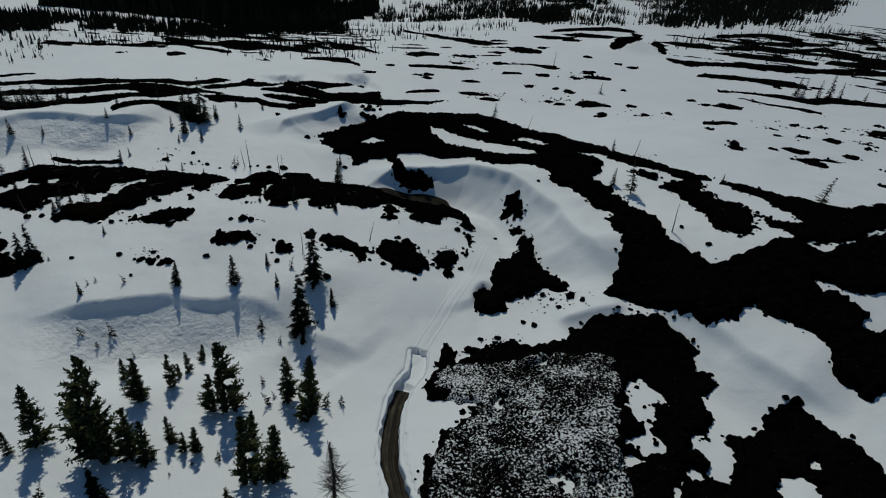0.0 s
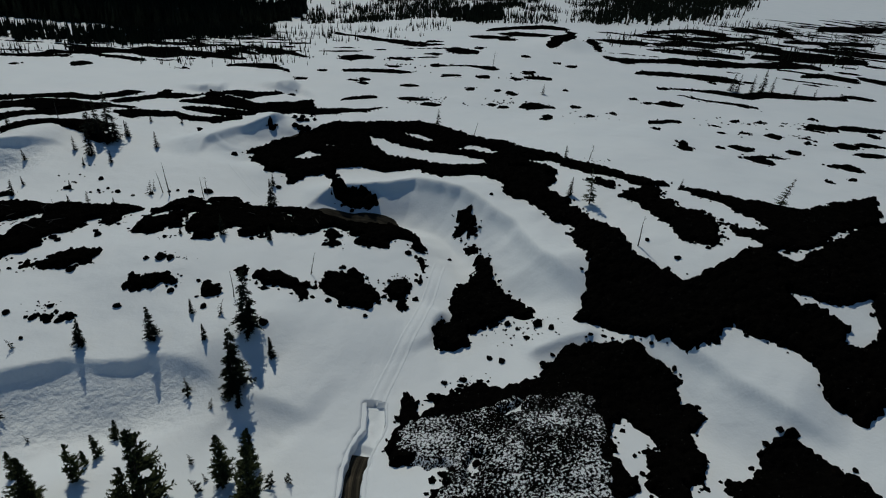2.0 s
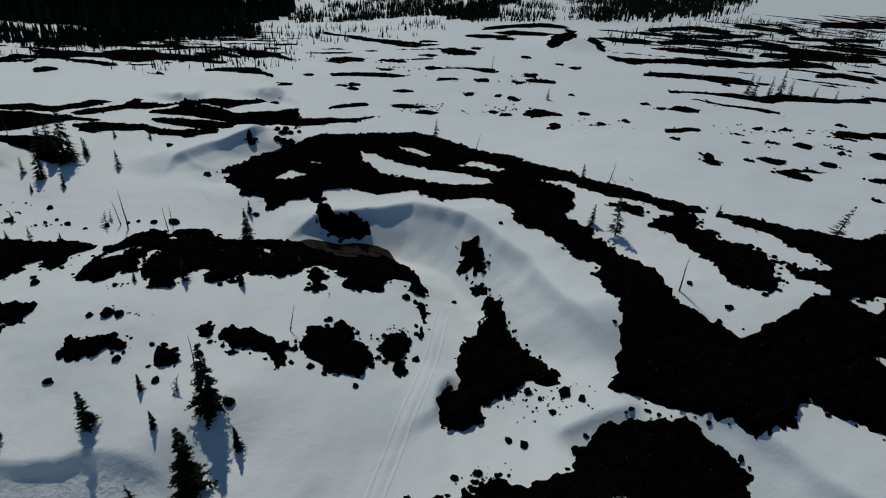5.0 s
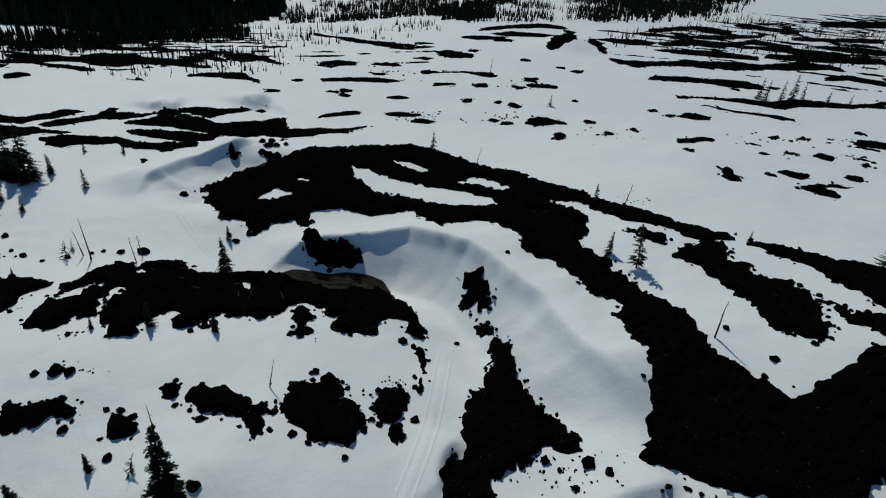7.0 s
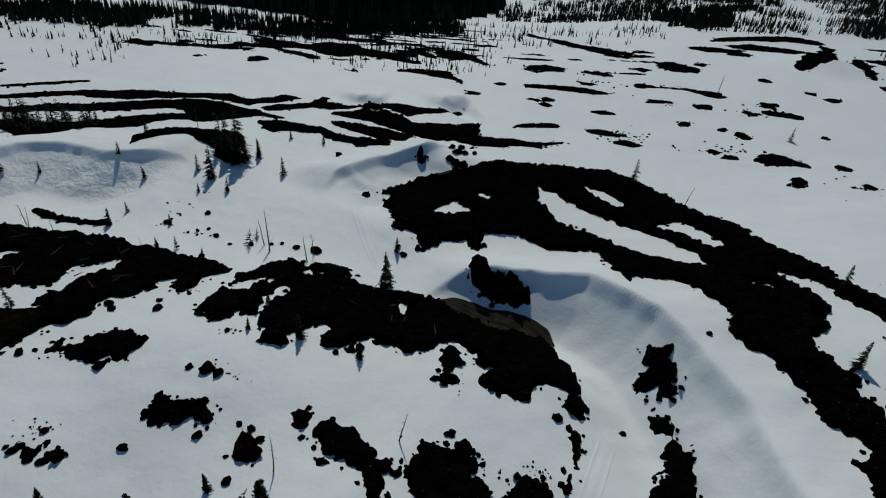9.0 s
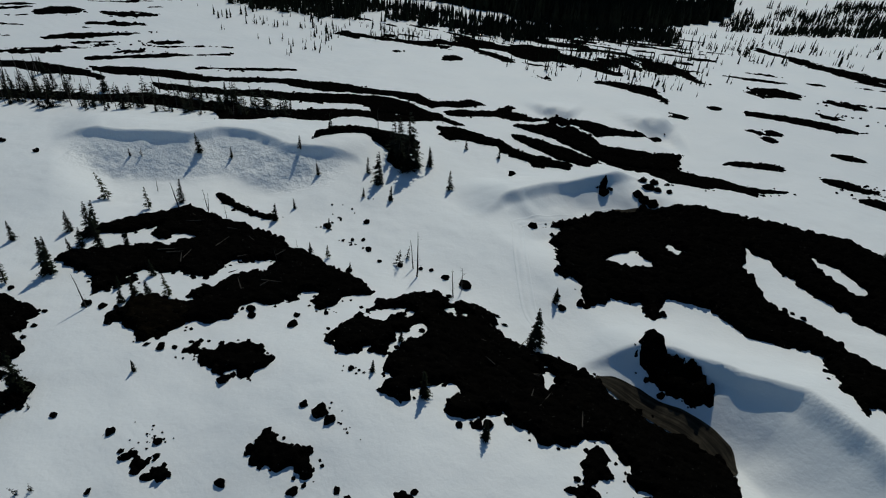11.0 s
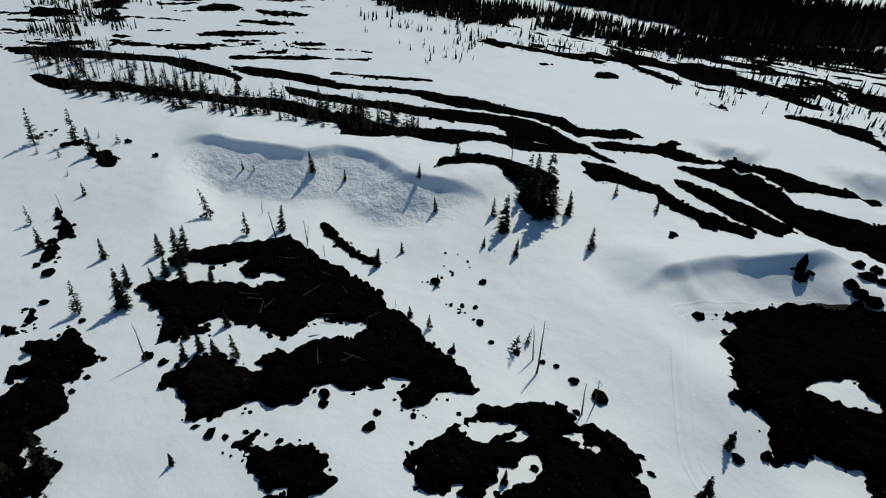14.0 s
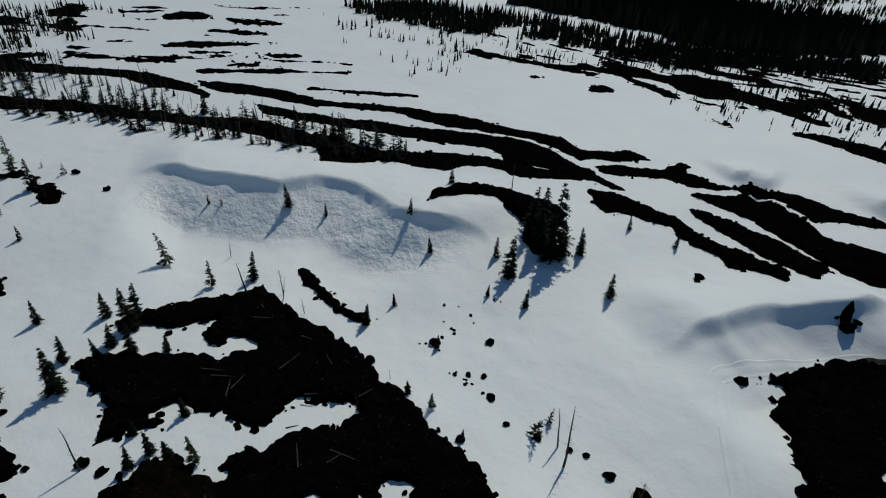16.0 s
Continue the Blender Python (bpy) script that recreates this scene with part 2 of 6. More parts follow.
TRACK_HIGH = [(-31.7, 150.5), (-34.5, 151.8), (-36.7, 153.6), (-39.7, 157.4), (-42.8, 161.7), (-46.4, 166.9), (-50.7, 174.4), (-51.8, 175.9), (-50.9, 179.8), (-47.1, 188.2), (-41.0, 198.0), (-37.8, 202.0)]


def value_noise(x, y, scale, seed=0):
    """Smooth lattice noise in -1..1."""
    u, v = np.asarray(x) / scale + 71.3 * seed, np.asarray(y) / scale - 37.7 * seed
    i, j = np.floor(u), np.floor(v)
    f, g = u - i, v - j
    f, g = f * f * (3 - 2 * f), g * g * (3 - 2 * g)

    def lattice(a, b):
        s = np.sin(a * 127.1 + b * 311.7 + seed * 17.3) * 43758.5453
        return (s - np.floor(s)) * 2 - 1
    low = lattice(i, j) * (1 - f) + lattice(i + 1, j) * f
    high = lattice(i, j + 1) * (1 - f) + lattice(i + 1, j + 1) * f
    return low * (1 - g) + high * g


def lumps(x, y, size, seed=0):
    """Rounded lumps, 1 at each middle and falling to 0 in the joints between them."""
    u, v = np.asarray(x) / size, np.asarray(y) / size
    i, j = np.floor(u), np.floor(v)
    best = np.full(np.shape(u), 9.0)
    for a in (-1, 0, 1):
        for b in (-1, 0, 1):
            s = np.sin((i + a) * 269.5 + (j + b) * 183.3 + seed * 7.7) * 43758.5453
            r = np.sin((i + a) * 113.5 + (j + b) * 271.9 + seed * 3.1) * 24634.6345
            du, dv = i + a + (s - np.floor(s)) - u, j + b + (r - np.floor(r)) - v
            best = np.minimum(best, du * du + dv * dv)
    return np.clip(1 - best / 0.8, 0, 1)


def along(x, y, line):
    """Distance from a line of points, signed (positive on its left), and how far along it, 0 to 1."""
    x, y = np.asarray(x, float), np.asarray(y, float)
    best, side, way = np.full(x.shape, 1e9), np.zeros(x.shape), np.zeros(x.shape)
    lengths = [math.hypot(b[0] - a[0], b[1] - a[1]) for a, b in zip(line, line[1:])]
    gone = 0
    for (a, b), length in zip(zip(line, line[1:]), lengths):
        ux, uy = (b[0] - a[0]) / length, (b[1] - a[1]) / length
        s = np.clip((x - a[0]) * ux + (y - a[1]) * uy, 0, length)
        dx, dy = x - a[0] - s * ux, y - a[1] - s * uy
        d = np.hypot(dx, dy)
        near = d < best
        best = np.where(near, d, best)
        side = np.where(near, np.sign(ux * (y - a[1]) - uy * (x - a[0])), side)
        way = np.where(near, (gone + s) / sum(lengths), way)
        gone += length
    return best * side, way


def scarp(x, y, crest, height, fall, reach):
    """A wind scarp: a sharp lip with a slope easing out on the right of its crest, easing back to the land on both sides."""
    d, _ = along(x, y, crest)
    d = d + 0.09 * fall * value_noise(x, y, 11, 41) + 0.035 * fall * value_noise(x, y, 3.5, 42)
    height = height * (1 + 0.22 * value_noise(x, y, 24, 43))
    up = np.exp(-np.clip(d, 0, None) ** 2 / reach ** 2)
    q = np.clip(-d / fall, 0, 1)
    drop = 0.16 * np.clip(-d / 1.5, 0, 1) + 0.84 * (1 - (1 - q) ** 1.3)
    down = (1 - 2 * drop) * np.exp(-np.clip(-d - fall, 0, None) ** 2 / (1.1 * reach) ** 2)
    length = sum(math.dist(p, q) for p, q in zip(crest, crest[1:]))

    def inside(end, ahead):
        """0 before an end of the crest, rising to 1 some way along it."""
        far = math.dist(end, ahead)
        return np.clip(((x - end[0]) * (ahead[0] - end[0]) + (y - end[1]) * (ahead[1] - end[1])) / (min(0.24 * length, 13) * far), 0, 1)
    a, b = inside(crest[0], crest[1]), inside(crest[-1], crest[-2])
    return 0.5 * height * np.where(d >= 0, up, down) * a * a * (3 - 2 * a) * b * b * (3 - 2 * b)


def snow_height(x, y):
    z = BASE[0] + BASE[1] * np.tanh(np.asarray(x) / 130) + 0 * np.asarray(y)
    for kx, ky, rise, wide in KNOLLS_A + KNOLLS_B + KNOLLS_C + KNOLLS_D + KNOLLS_FAR:
        z = z + rise * np.exp(-((x - kx) ** 2 + (y - ky) ** 2) / (2 * wide * wide))
    for crest, height, fall, reach in SCARPS:
        z = z + scarp(x, y, crest, height, fall, reach)
    return z


def fine_height(x, y):
    """Snow surface with wind ripples and clods on the steep drift faces."""
    z = snow_height(x, y)
    z = z + 0.22 * value_noise(x, y, 9, 1) + 0.07 * value_noise(x, y, 2.6, 2)
    for crest in (CREST_1, CREST_2):
        d, s = along(x, y, crest)
        patchy = np.clip(0.22 + 1.0 * value_noise(x, y, 9, 3) + 0.4 * value_noise(x, y, 3, 7), 0, 1)
        z = z + drift_face(d, s) * patchy * (0.30 * lumps(x + 0.5 * y, y, 1.7, 5) + 0.3 * value_noise(x, y, 3.1, 6) + 0.14 * value_noise(x, y, 1.2, 4))
    return z


def drift_face(d, s):
    """1 on the broken, cloddy face below a crest, 0 away from it."""
    return np.exp(-((d + 7.0) / 6.0) ** 4) * np.clip(s * 6, 0, 1) * np.clip((1 - s) * 6, 0, 1)


def trench(x, y, line, half):
    """How far a place lies inside a cut along a line: 1 inside, 0 outside."""
    d, s = along(x, y, line)
    return np.where((np.abs(d) < half) & (s > 0.0) & (s < 1.0), 1.0, 0.0)


def spread(inner, outer, step, grow=1.09):
    """Evenly spaced inside, ever wider outside."""
    mid = list(np.arange(inner[0], inner[1] + step, step))
    lo, hi, w = [inner[0]], [mid[-1]], step
    while lo[-1] > outer[0] or hi[-1] < outer[1]:
        w *= grow
        lo.append(lo[-1] - w), hi.append(hi[-1] + w)
    return np.array(lo[:0:-1] + mid + hi[1:])


# ---- snow ground, one sheet to the horizon ----
gx, gy = spread((-175, 130), (-4200, 4200), 0.5), spread((34, 235), (-4200, 4200), 0.5)
GX, GY = np.meshgrid(gx, gy)
cut = trench(GX, GY, ROAD_LOW, 1.75)
FZ = fine_height(GX, GY)
GZ = FZ - 2.6 * cut
# the land rises gently to hills all round, far off
far_off = np.hypot(GX, GY - 100)
hills = np.clip(far_off - 700, 0, None) * 0.03 + np.clip(far_off - 700, 0, 900) * 0.02 * value_noise(GX, GY, 420, 8)
GZ, FZ = GZ + hills, FZ + hills


def surface(x, y):
    """Height of the snow sheet at places, by interpolation."""
    x, y = np.asarray(x, float), np.asarray(y, float)
    i, j = np.clip(np.searchsorted(gx, x) - 1, 0, len(gx) - 2), np.clip(np.searchsorted(gy, y) - 1, 0, len(gy) - 2)
    u, v = (x - gx[i]) / (gx[i + 1] - gx[i]), (y - gy[j]) / (gy[j + 1] - gy[j])
    return (FZ[j, i] * (1 - u) + FZ[j, i + 1] * u) * (1 - v) + (FZ[j + 1, i] * (1 - u) + FZ[j + 1, i + 1] * u) * v


ground = new("ground", mesh_from("ground", np.stack([GX, GY, GZ], -1).reshape(-1, 3), grid_faces(len(gy), len(gx)), SNOW, True))
clods = np.maximum.reduce([drift_face(*along(GX, GY, crest)) for crest in (CREST_1, CREST_2)])
tint = ground.data.attributes.new("clods", "FLOAT", "POINT")
tint.data.foreach_set("value", clods.astype(np.float32).ravel())
tagged(ground, "deep old spring snow lying over rolling lava land", "snow", kind="structure")


def ribbon(line, offsets, step):
    """Places left and right of a line: arrays x, y and the offsets, row by row."""
    mid = np.array(rounded(line, step))
    way = np.gradient(mid, axis=0)
    way /= np.linalg.norm(way, axis=1)[:, None]
    off = np.asarray(offsets)
    return mid[:, :1] - way[:, 1:] * off, mid[:, 1:] + way[:, :1] * off, np.broadcast_to(off, (len(mid), len(off)))


def lanes(ob, x, off):
    """How far across the road each corner lies, for the wheel streaks."""
    a = ob.data.attributes.new("across", "FLOAT_VECTOR", "POINT")
    way = np.broadcast_to(np.arange(len(x))[:, None] * 0.012, x.shape)
    a.data.foreach_set("vector", np.stack([off + 0.0 * x, way, 0 * x], -1).astype(np.float32).ravel())


def road(name, line, half, label):
    """Bare pavement at the bottom of a cut, with upright snow walls on both sides; the first stretch still has a snow floor."""
    x, y, off = ribbon(line[2:], np.linspace(-half, half, 9), 0.6)
    z = snow_height(x, y) - 1.55 + 0.06 * value_noise(x, y, 1.3, 9) - 0.02 * off ** 2 / half
    ob = new(name, mesh_from(name, np.stack([x, y, z], -1).reshape(-1, 3), grid_faces(*x.shape), ASPHALT, True))
    lanes(ob, x, off)
    tagged(ob, label, "road", kind="structure")
    x, y, _ = ribbon(line[:3], np.linspace(-half - 0.1, half + 0.1, 9), 0.4)
    ramp = np.linspace(0, 1, len(x))[:, None]
    z = snow_height(x, y) - 0.75 - 0.25 * ramp - 0.7 * (ramp > 0.9) + 0.06 * value_noise(x, y, 0.9, 10)
    floor = new("snow_floor", mesh_from("snow_floor", np.stack([x, y, z], -1).reshape(-1, 3), grid_faces(*x.shape), SNOW, True))
    tagged(floor, "scraped snow floor at the end of the cleared road", "snow", kind="structure")
    for side in (-1, 1):
        o = side * (half + np.array([-0.08, -0.05, 0.0, 0.03, 0.15, 0.5, 0.9]))
        up = np.array([-1.8, -1.0, -0.3, 0.03, 0.06, 0.05, -0.25])
        x, y, _ = ribbon(line, o, 0.4)
        ragged = value_noise(x, y, 1.1, 12) * np.array([0.15, 0.3, 0.3, 0.25, 0.12, 0.03, 0.0]) + value_noise(x, y, 4.0, 13) * np.array([0.3, 0.3, 0.3, 0.3, 0.25, 0.05, 0.0])
        z = fine_height(x, y) + up + ragged * 0.2
        wall = mesh_from("snow_bank", np.stack([x + ragged, y, z], -1).reshape(-1, 3), grid_faces(*x.shape), SNOW, True)
        tagged(new("snow_bank", wall), "cut snow wall beside the bare road", "snow bank", kind="structure")
    return ob


road("road", ROAD_LOW, 1.42, "bare wet asphalt road cleared through deep snow")
def bare_strip(near, far, label):
    """A strip of bare pavement between two lines, lying just above the snow sheet."""
    near, off = np.array(rounded(near, 0.5)), np.linspace(0, 1, 13)
    far_side = np.array(rounded(far, 0.25))
    far_side = far_side[np.linspace(0, len(far_side) - 1, len(near)).astype(int)]
    x, y = (near[:, k:k + 1] * (1 - off) + far_side[:, k:k + 1] * off for k in (0, 1))
    edge = 0.25 * value_noise(x, y, 1.6, 14) * (off == 1)
    z = surface(x, y) + 0.20 + 0.05 * value_noise(x, y, 1.3, 9)
    ob = new("road", mesh_from("road", np.stack([x, y + edge, z], -1).reshape(-1, 3), grid_faces(*x.shape), ASPHALT, True))
    lanes(ob, x, 3 * off)
    tagged(ob, label, "road", kind="structure")


bare_strip(ROAD_HIGH_NEAR, ROAD_HIGH_FAR, "strip of bare asphalt showing between snow and lava")
bare_strip(ROAD_NORTH_NEAR, ROAD_NORTH_FAR, "short strip of bare asphalt behind the lava ridge")


def snow_tracks(line):
    """Two packed ruts with low lips."""
    o = np.array([-1.6, -1.3, -1.1, -0.95, -0.55, -0.4, 0, 0.4, 0.55, 0.95, 1.1, 1.3, 1.6])
    up = np.array([-0.12, 0.03, 0.05, 0.015, 0.015, 0.045, 0.04, 0.045, 0.015, 0.015, 0.05, 0.03, -0.12])
    x, y, _ = ribbon(line, o, 0.6)
    z = fine_height(x, y) + up + 0.02 * value_noise(x, y, 0.7, 15)
    ob = new("vehicle_track", mesh_from("vehicle_track", np.stack([x, y, z], -1).reshape(-1, 3), grid_faces(*x.shape), SNOW, True))
    tagged(ob, "pair of packed snow ruts along the buried road", "track", kind="structure")


snow_tracks(TRACK_LOW)
snow_tracks(TRACK_HIGH)


# ---- lava ----
def inside_distance(x, y, ring):
    """Distance from a ring of corners, positive inside."""
    best, odd = np.full(x.shape, 1e9), np.zeros(x.shape, bool)
    for (ax, ay), (bx, by) in zip(ring, ring[1:] + ring[:1]):
        ex, ey = bx - ax, by - ay
        s = np.clip(((x - ax) * ex + (y - ay) * ey) / (ex * ex + ey * ey + 1e-9), 0, 1)
        best = np.minimum(best, np.hypot(x - ax - s * ex, y - ay - s * ey))
        if ay != by:
            odd ^= ((ay > y) != (by > y)) & (x < (bx - ax) * (y - ay) / (by - ay) + ax)
    return np.where(odd, best, -best)


def lava(label, ring, holes=(), step=0.3, rise=1.0, material=None, name="lava_outcrop", rag=1.0, lift=0.0, blocks=0, broken=0.0):
    """A lava outcrop: blocky rubble breaking through the snow, with a ragged rim and loose blocks on it."""
    xs, ys = [p[0] for p in ring], [p[1] for p in ring]
    pad = 2.5 * rag
    x, y = np.meshgrid(np.arange(min(xs) - pad, max(xs) + pad, step), np.arange(min(ys) - pad, max(ys) + pad, step))
    jx, jy = value_noise(x, y, step * 1.1, 21) * step * 0.4, value_noise(x, y, step * 1.1, 22) * step * 0.4
    x, y = x + jx, y + jy
    d = inside_distance(x, y, ring)
    for hole in holes:
        d = np.minimum(d, -inside_distance(x, y, hole))
    core = d
    d = d + rag * (0.8 * value_noise(x, y, 5 * rag, 31) + 1.0 * (lumps(x, y, 2.2 * rag, 32) - 0.5) + 0.6 * (lumps(x, y, 0.95 * rag, 37) - 0.5)
                   + 0.3 * value_noise(x, y, 0.55 * rag, 33) + (0.5 if rag <= 1 else 1.0) * value_noise(x, y, 1.7, 39) - 0.5) + broken * value_noise(x, y, 11, 38)
    body = np.clip(d / (0.8 * rag), -0.6, 1)
    rough = 0.75 * lumps(x, y, 2.3 * rag, 34) + 0.5 * lumps(x, y, 1.0 * rag, 35) + 0.5 * value_noise(x, y, 6 * rag, 36)
    z = surface(x, y) - 0.25 + lift + rise * (0.65 * body + 0.75 * rough * np.clip(body + 0.5, 0, 1))
    faces = grid_faces(*x.shape)
    faces = faces[(d.ravel()[faces] > -0.45 * rag).any(1)]
    if not len(faces):
        return None
    used, inverse = np.unique(faces, return_inverse=True)
    verts = np.stack([x, y, z], -1).reshape(-1, 3)[used]
    ob = tagged(new(name, mesh_from(name, verts, inverse.reshape(faces.shape), material or LAVA, False)), label, "lava rock")
    r = random.Random(int(ring[0][0] * 10))
    rim = np.flatnonzero((core.ravel() > -0.9) & (core.ravel() < 0.8))
    for k in r.choices(list(rim), k=blocks) if blocks and len(rim) else ():
        block = new("lava_block", r.choice(BLOCKS))
        block.parent = ob
        s = r.choice((0.35, 0.45, 0.6, 0.8, 1.1)) * max(1.0, rag)
        px, py = x.ravel()[k], y.ravel()[k]
        block.matrix_basis = Matrix.LocRotScale((px, py, max(z.ravel()[k], SNOW_AT(px, py)) + 0.05 * s), Euler((r.uniform(-0.4, 0.4), r.uniform(-0.4, 0.4), r.uniform(0, 6.3))), (s, s, s))
    return ob


def SNOW_AT(x, y):
    return float(surface(x, y))


def block_mesh(seed, name):
    """A broken lump of lava, 1 m across."""
    bm = bmesh.new()
    bmesh.ops.create_icosphere(bm, subdivisions=2, radius=0.5)
    r = random.Random(seed)
    sx, sy, sz = r.uniform(0.8, 1.4), r.uniform(0.65, 1.1), r.uniform(0.5, 0.85)
    for v in bm.verts:
        k = 1 + 0.5 * noise.noise(v.co * 2.6 + Vector((seed * 3.7, 0, 0))) + 0.3 * noise.noise(v.co * 6.3 + Vector((0, seed * 2.9, 0)))
        v.co = Vector((v.co.x * sx, v.co.y * sy, v.co.z * sz)) * k
    me = bpy.data.meshes.new(name)
    bm.to_mesh(me)
    bm.free()
    me.materials.append(LAVA)
    return me


BLOCKS = [block_mesh(k, "lava_block") for k in range(8)]
BOULDERS = [block_mesh(30 + k, "boulder") for k in range(7)]



lava('jagged black lava spur above the road', [(2.1, 80.4), (6.8, 80.5), (12.1, 83.2), (14.7, 84.2), (18.2, 81.6), (25.5, 82.9), (26.1, 86.5), (29.6, 89.1), (31.2, 90.2), (35.5, 90.7), (39.0, 89.9), (42.0, 87.7), (44.6, 85.0), (46.2, 81.4), (46.0, 77.8), (46.6, 74.8), (47.7, 71.4), (46.1, 70.4), (44.9, 67.8), (44.8, 63.6), (41.6, 60.2), (38.3, 57.9), (37.8, 56.0), (39.0, 55.1), (39.9, 53.9), (39.2, 52.0), (36.2, 51.5), (34.0, 50.5), (32.3, 47.7), (30.9, 43.8), (17.9, 40.9), (4.8, 42.2), (0.6, 47.2), (0.4, 50.1), (1.1, 55.3), (3.4, 58.6), (7.7, 65.3), (-0.1, 67.3), (0.0, 72.5), (1.2, 77.2)],
     [[(15.4, 74.2), (17.0, 75.8), (20.5, 76.5), (19.7, 74.3), (16.2, 72.8)],
      [(31.4, 66.7), (33.4, 70.8), (35.0, 72.5), (36.1, 69.9), (37.7, 67.8), (36.9, 66.1), (35.1, 66.8), (33.5, 62.2), (32.7, 60.2), (32.9, 58.6), (33.7, 56.0), (30.1, 55.4), (29.0, 56.6), (31.5, 57.9), (32.3, 59.6), (31.1, 61.1), (31.4, 63.8)],
      [(22.8, 51.7), (24.7, 49.8), (24.5, 47.2), (23.1, 47.3)],
      [(26.1, 53.0), (28.8, 53.4), (26.9, 51.6)],
      [(11.0, 64.8), (11.7, 66.5), (13.0, 66.9), (13.1, 65.2), (12.0, 63.3), (11.0, 62.8)],
      [(4.4, 78.4), (5.3, 79.6), (6.7, 79.8), (6.4, 78.1), (4.8, 77.0)],
      [(22.6, 52.2), (23.7, 51.4), (24.6, 49.4), (24.1, 47.9), (23.1, 48.2), (22.9, 50.1)],
      [(18.4, 49.7), (19.3, 50.2), (20.1, 49.3), (19.7, 47.9), (18.2, 47.8)]], step=0.3, rise=1, blocks=95)
lava('slope of lava rubble dusted with snow', [(1.6, 76.0), (13.8, 76.7), (23.7, 78.5), (31.7, 76.7), (31.4, 68.2), (28.1, 58.6), (28.0, 51.7), (27.3, 45.8), (24.7, 41.9), (4.8, 42.2), (0.8, 48.2), (1.3, 54.7), (4.0, 58.3), (7.8, 64.6), (0.8, 67.8), (0.8, 72.5)],
     [[(15.4, 74.2), (17.0, 75.8), (20.5, 76.5), (19.7, 74.3), (16.2, 72.8)],
      [(11.0, 64.8), (11.7, 66.5), (13.0, 66.9), (13.1, 65.2), (12.0, 63.3), (11.0, 62.8)],
      [(4.4, 78.4), (5.3, 79.6), (6.7, 79.8), (6.4, 78.1), (4.8, 77.0)],
      [(22.6, 52.2), (23.7, 51.4), (24.6, 49.4), (24.1, 47.9), (23.1, 48.2), (22.9, 50.1)],
      [(18.4, 49.7), (19.3, 50.2), (20.1, 49.3), (19.7, 47.9), (18.2, 47.8)]], step=0.25, rise=0.7, material=LAVA_SNOWY, lift=0.5, blocks=72)
lava('patch of rough black lava breaking through snow', [(47.4, 59.9), (51.3, 63.0), (52.2, 64.9), (51.8, 65.9), (53.3, 66.9), (54.4, 67.1), (57.1, 66.4), (58.3, 65.5), (59.0, 63.3), (59.8, 61.7), (61.3, 60.2), (61.7, 58.2), (61.9, 55.9), (62.5, 53.4), (63.1, 49.8), (58.8, 44.7), (33.0, 43.9), (33.7, 47.4), (35.0, 49.9), (39.1, 50.3), (40.5, 49.2), (42.4, 51.2), (41.7, 52.9), (44.3, 54.3), (45.3, 57.4), (44.5, 59.0), (44.9, 60.8), (45.8, 59.8)],
     [[(47.0, 50.0), (49.1, 52.0), (50.7, 51.8), (51.4, 50.3), (51.3, 48.6), (48.4, 44.7), (45.0, 44.6)],
      [(53.4, 53.6), (54.6, 54.8), (54.5, 53.9)]], step=0.3, rise=0.9, blocks=50)
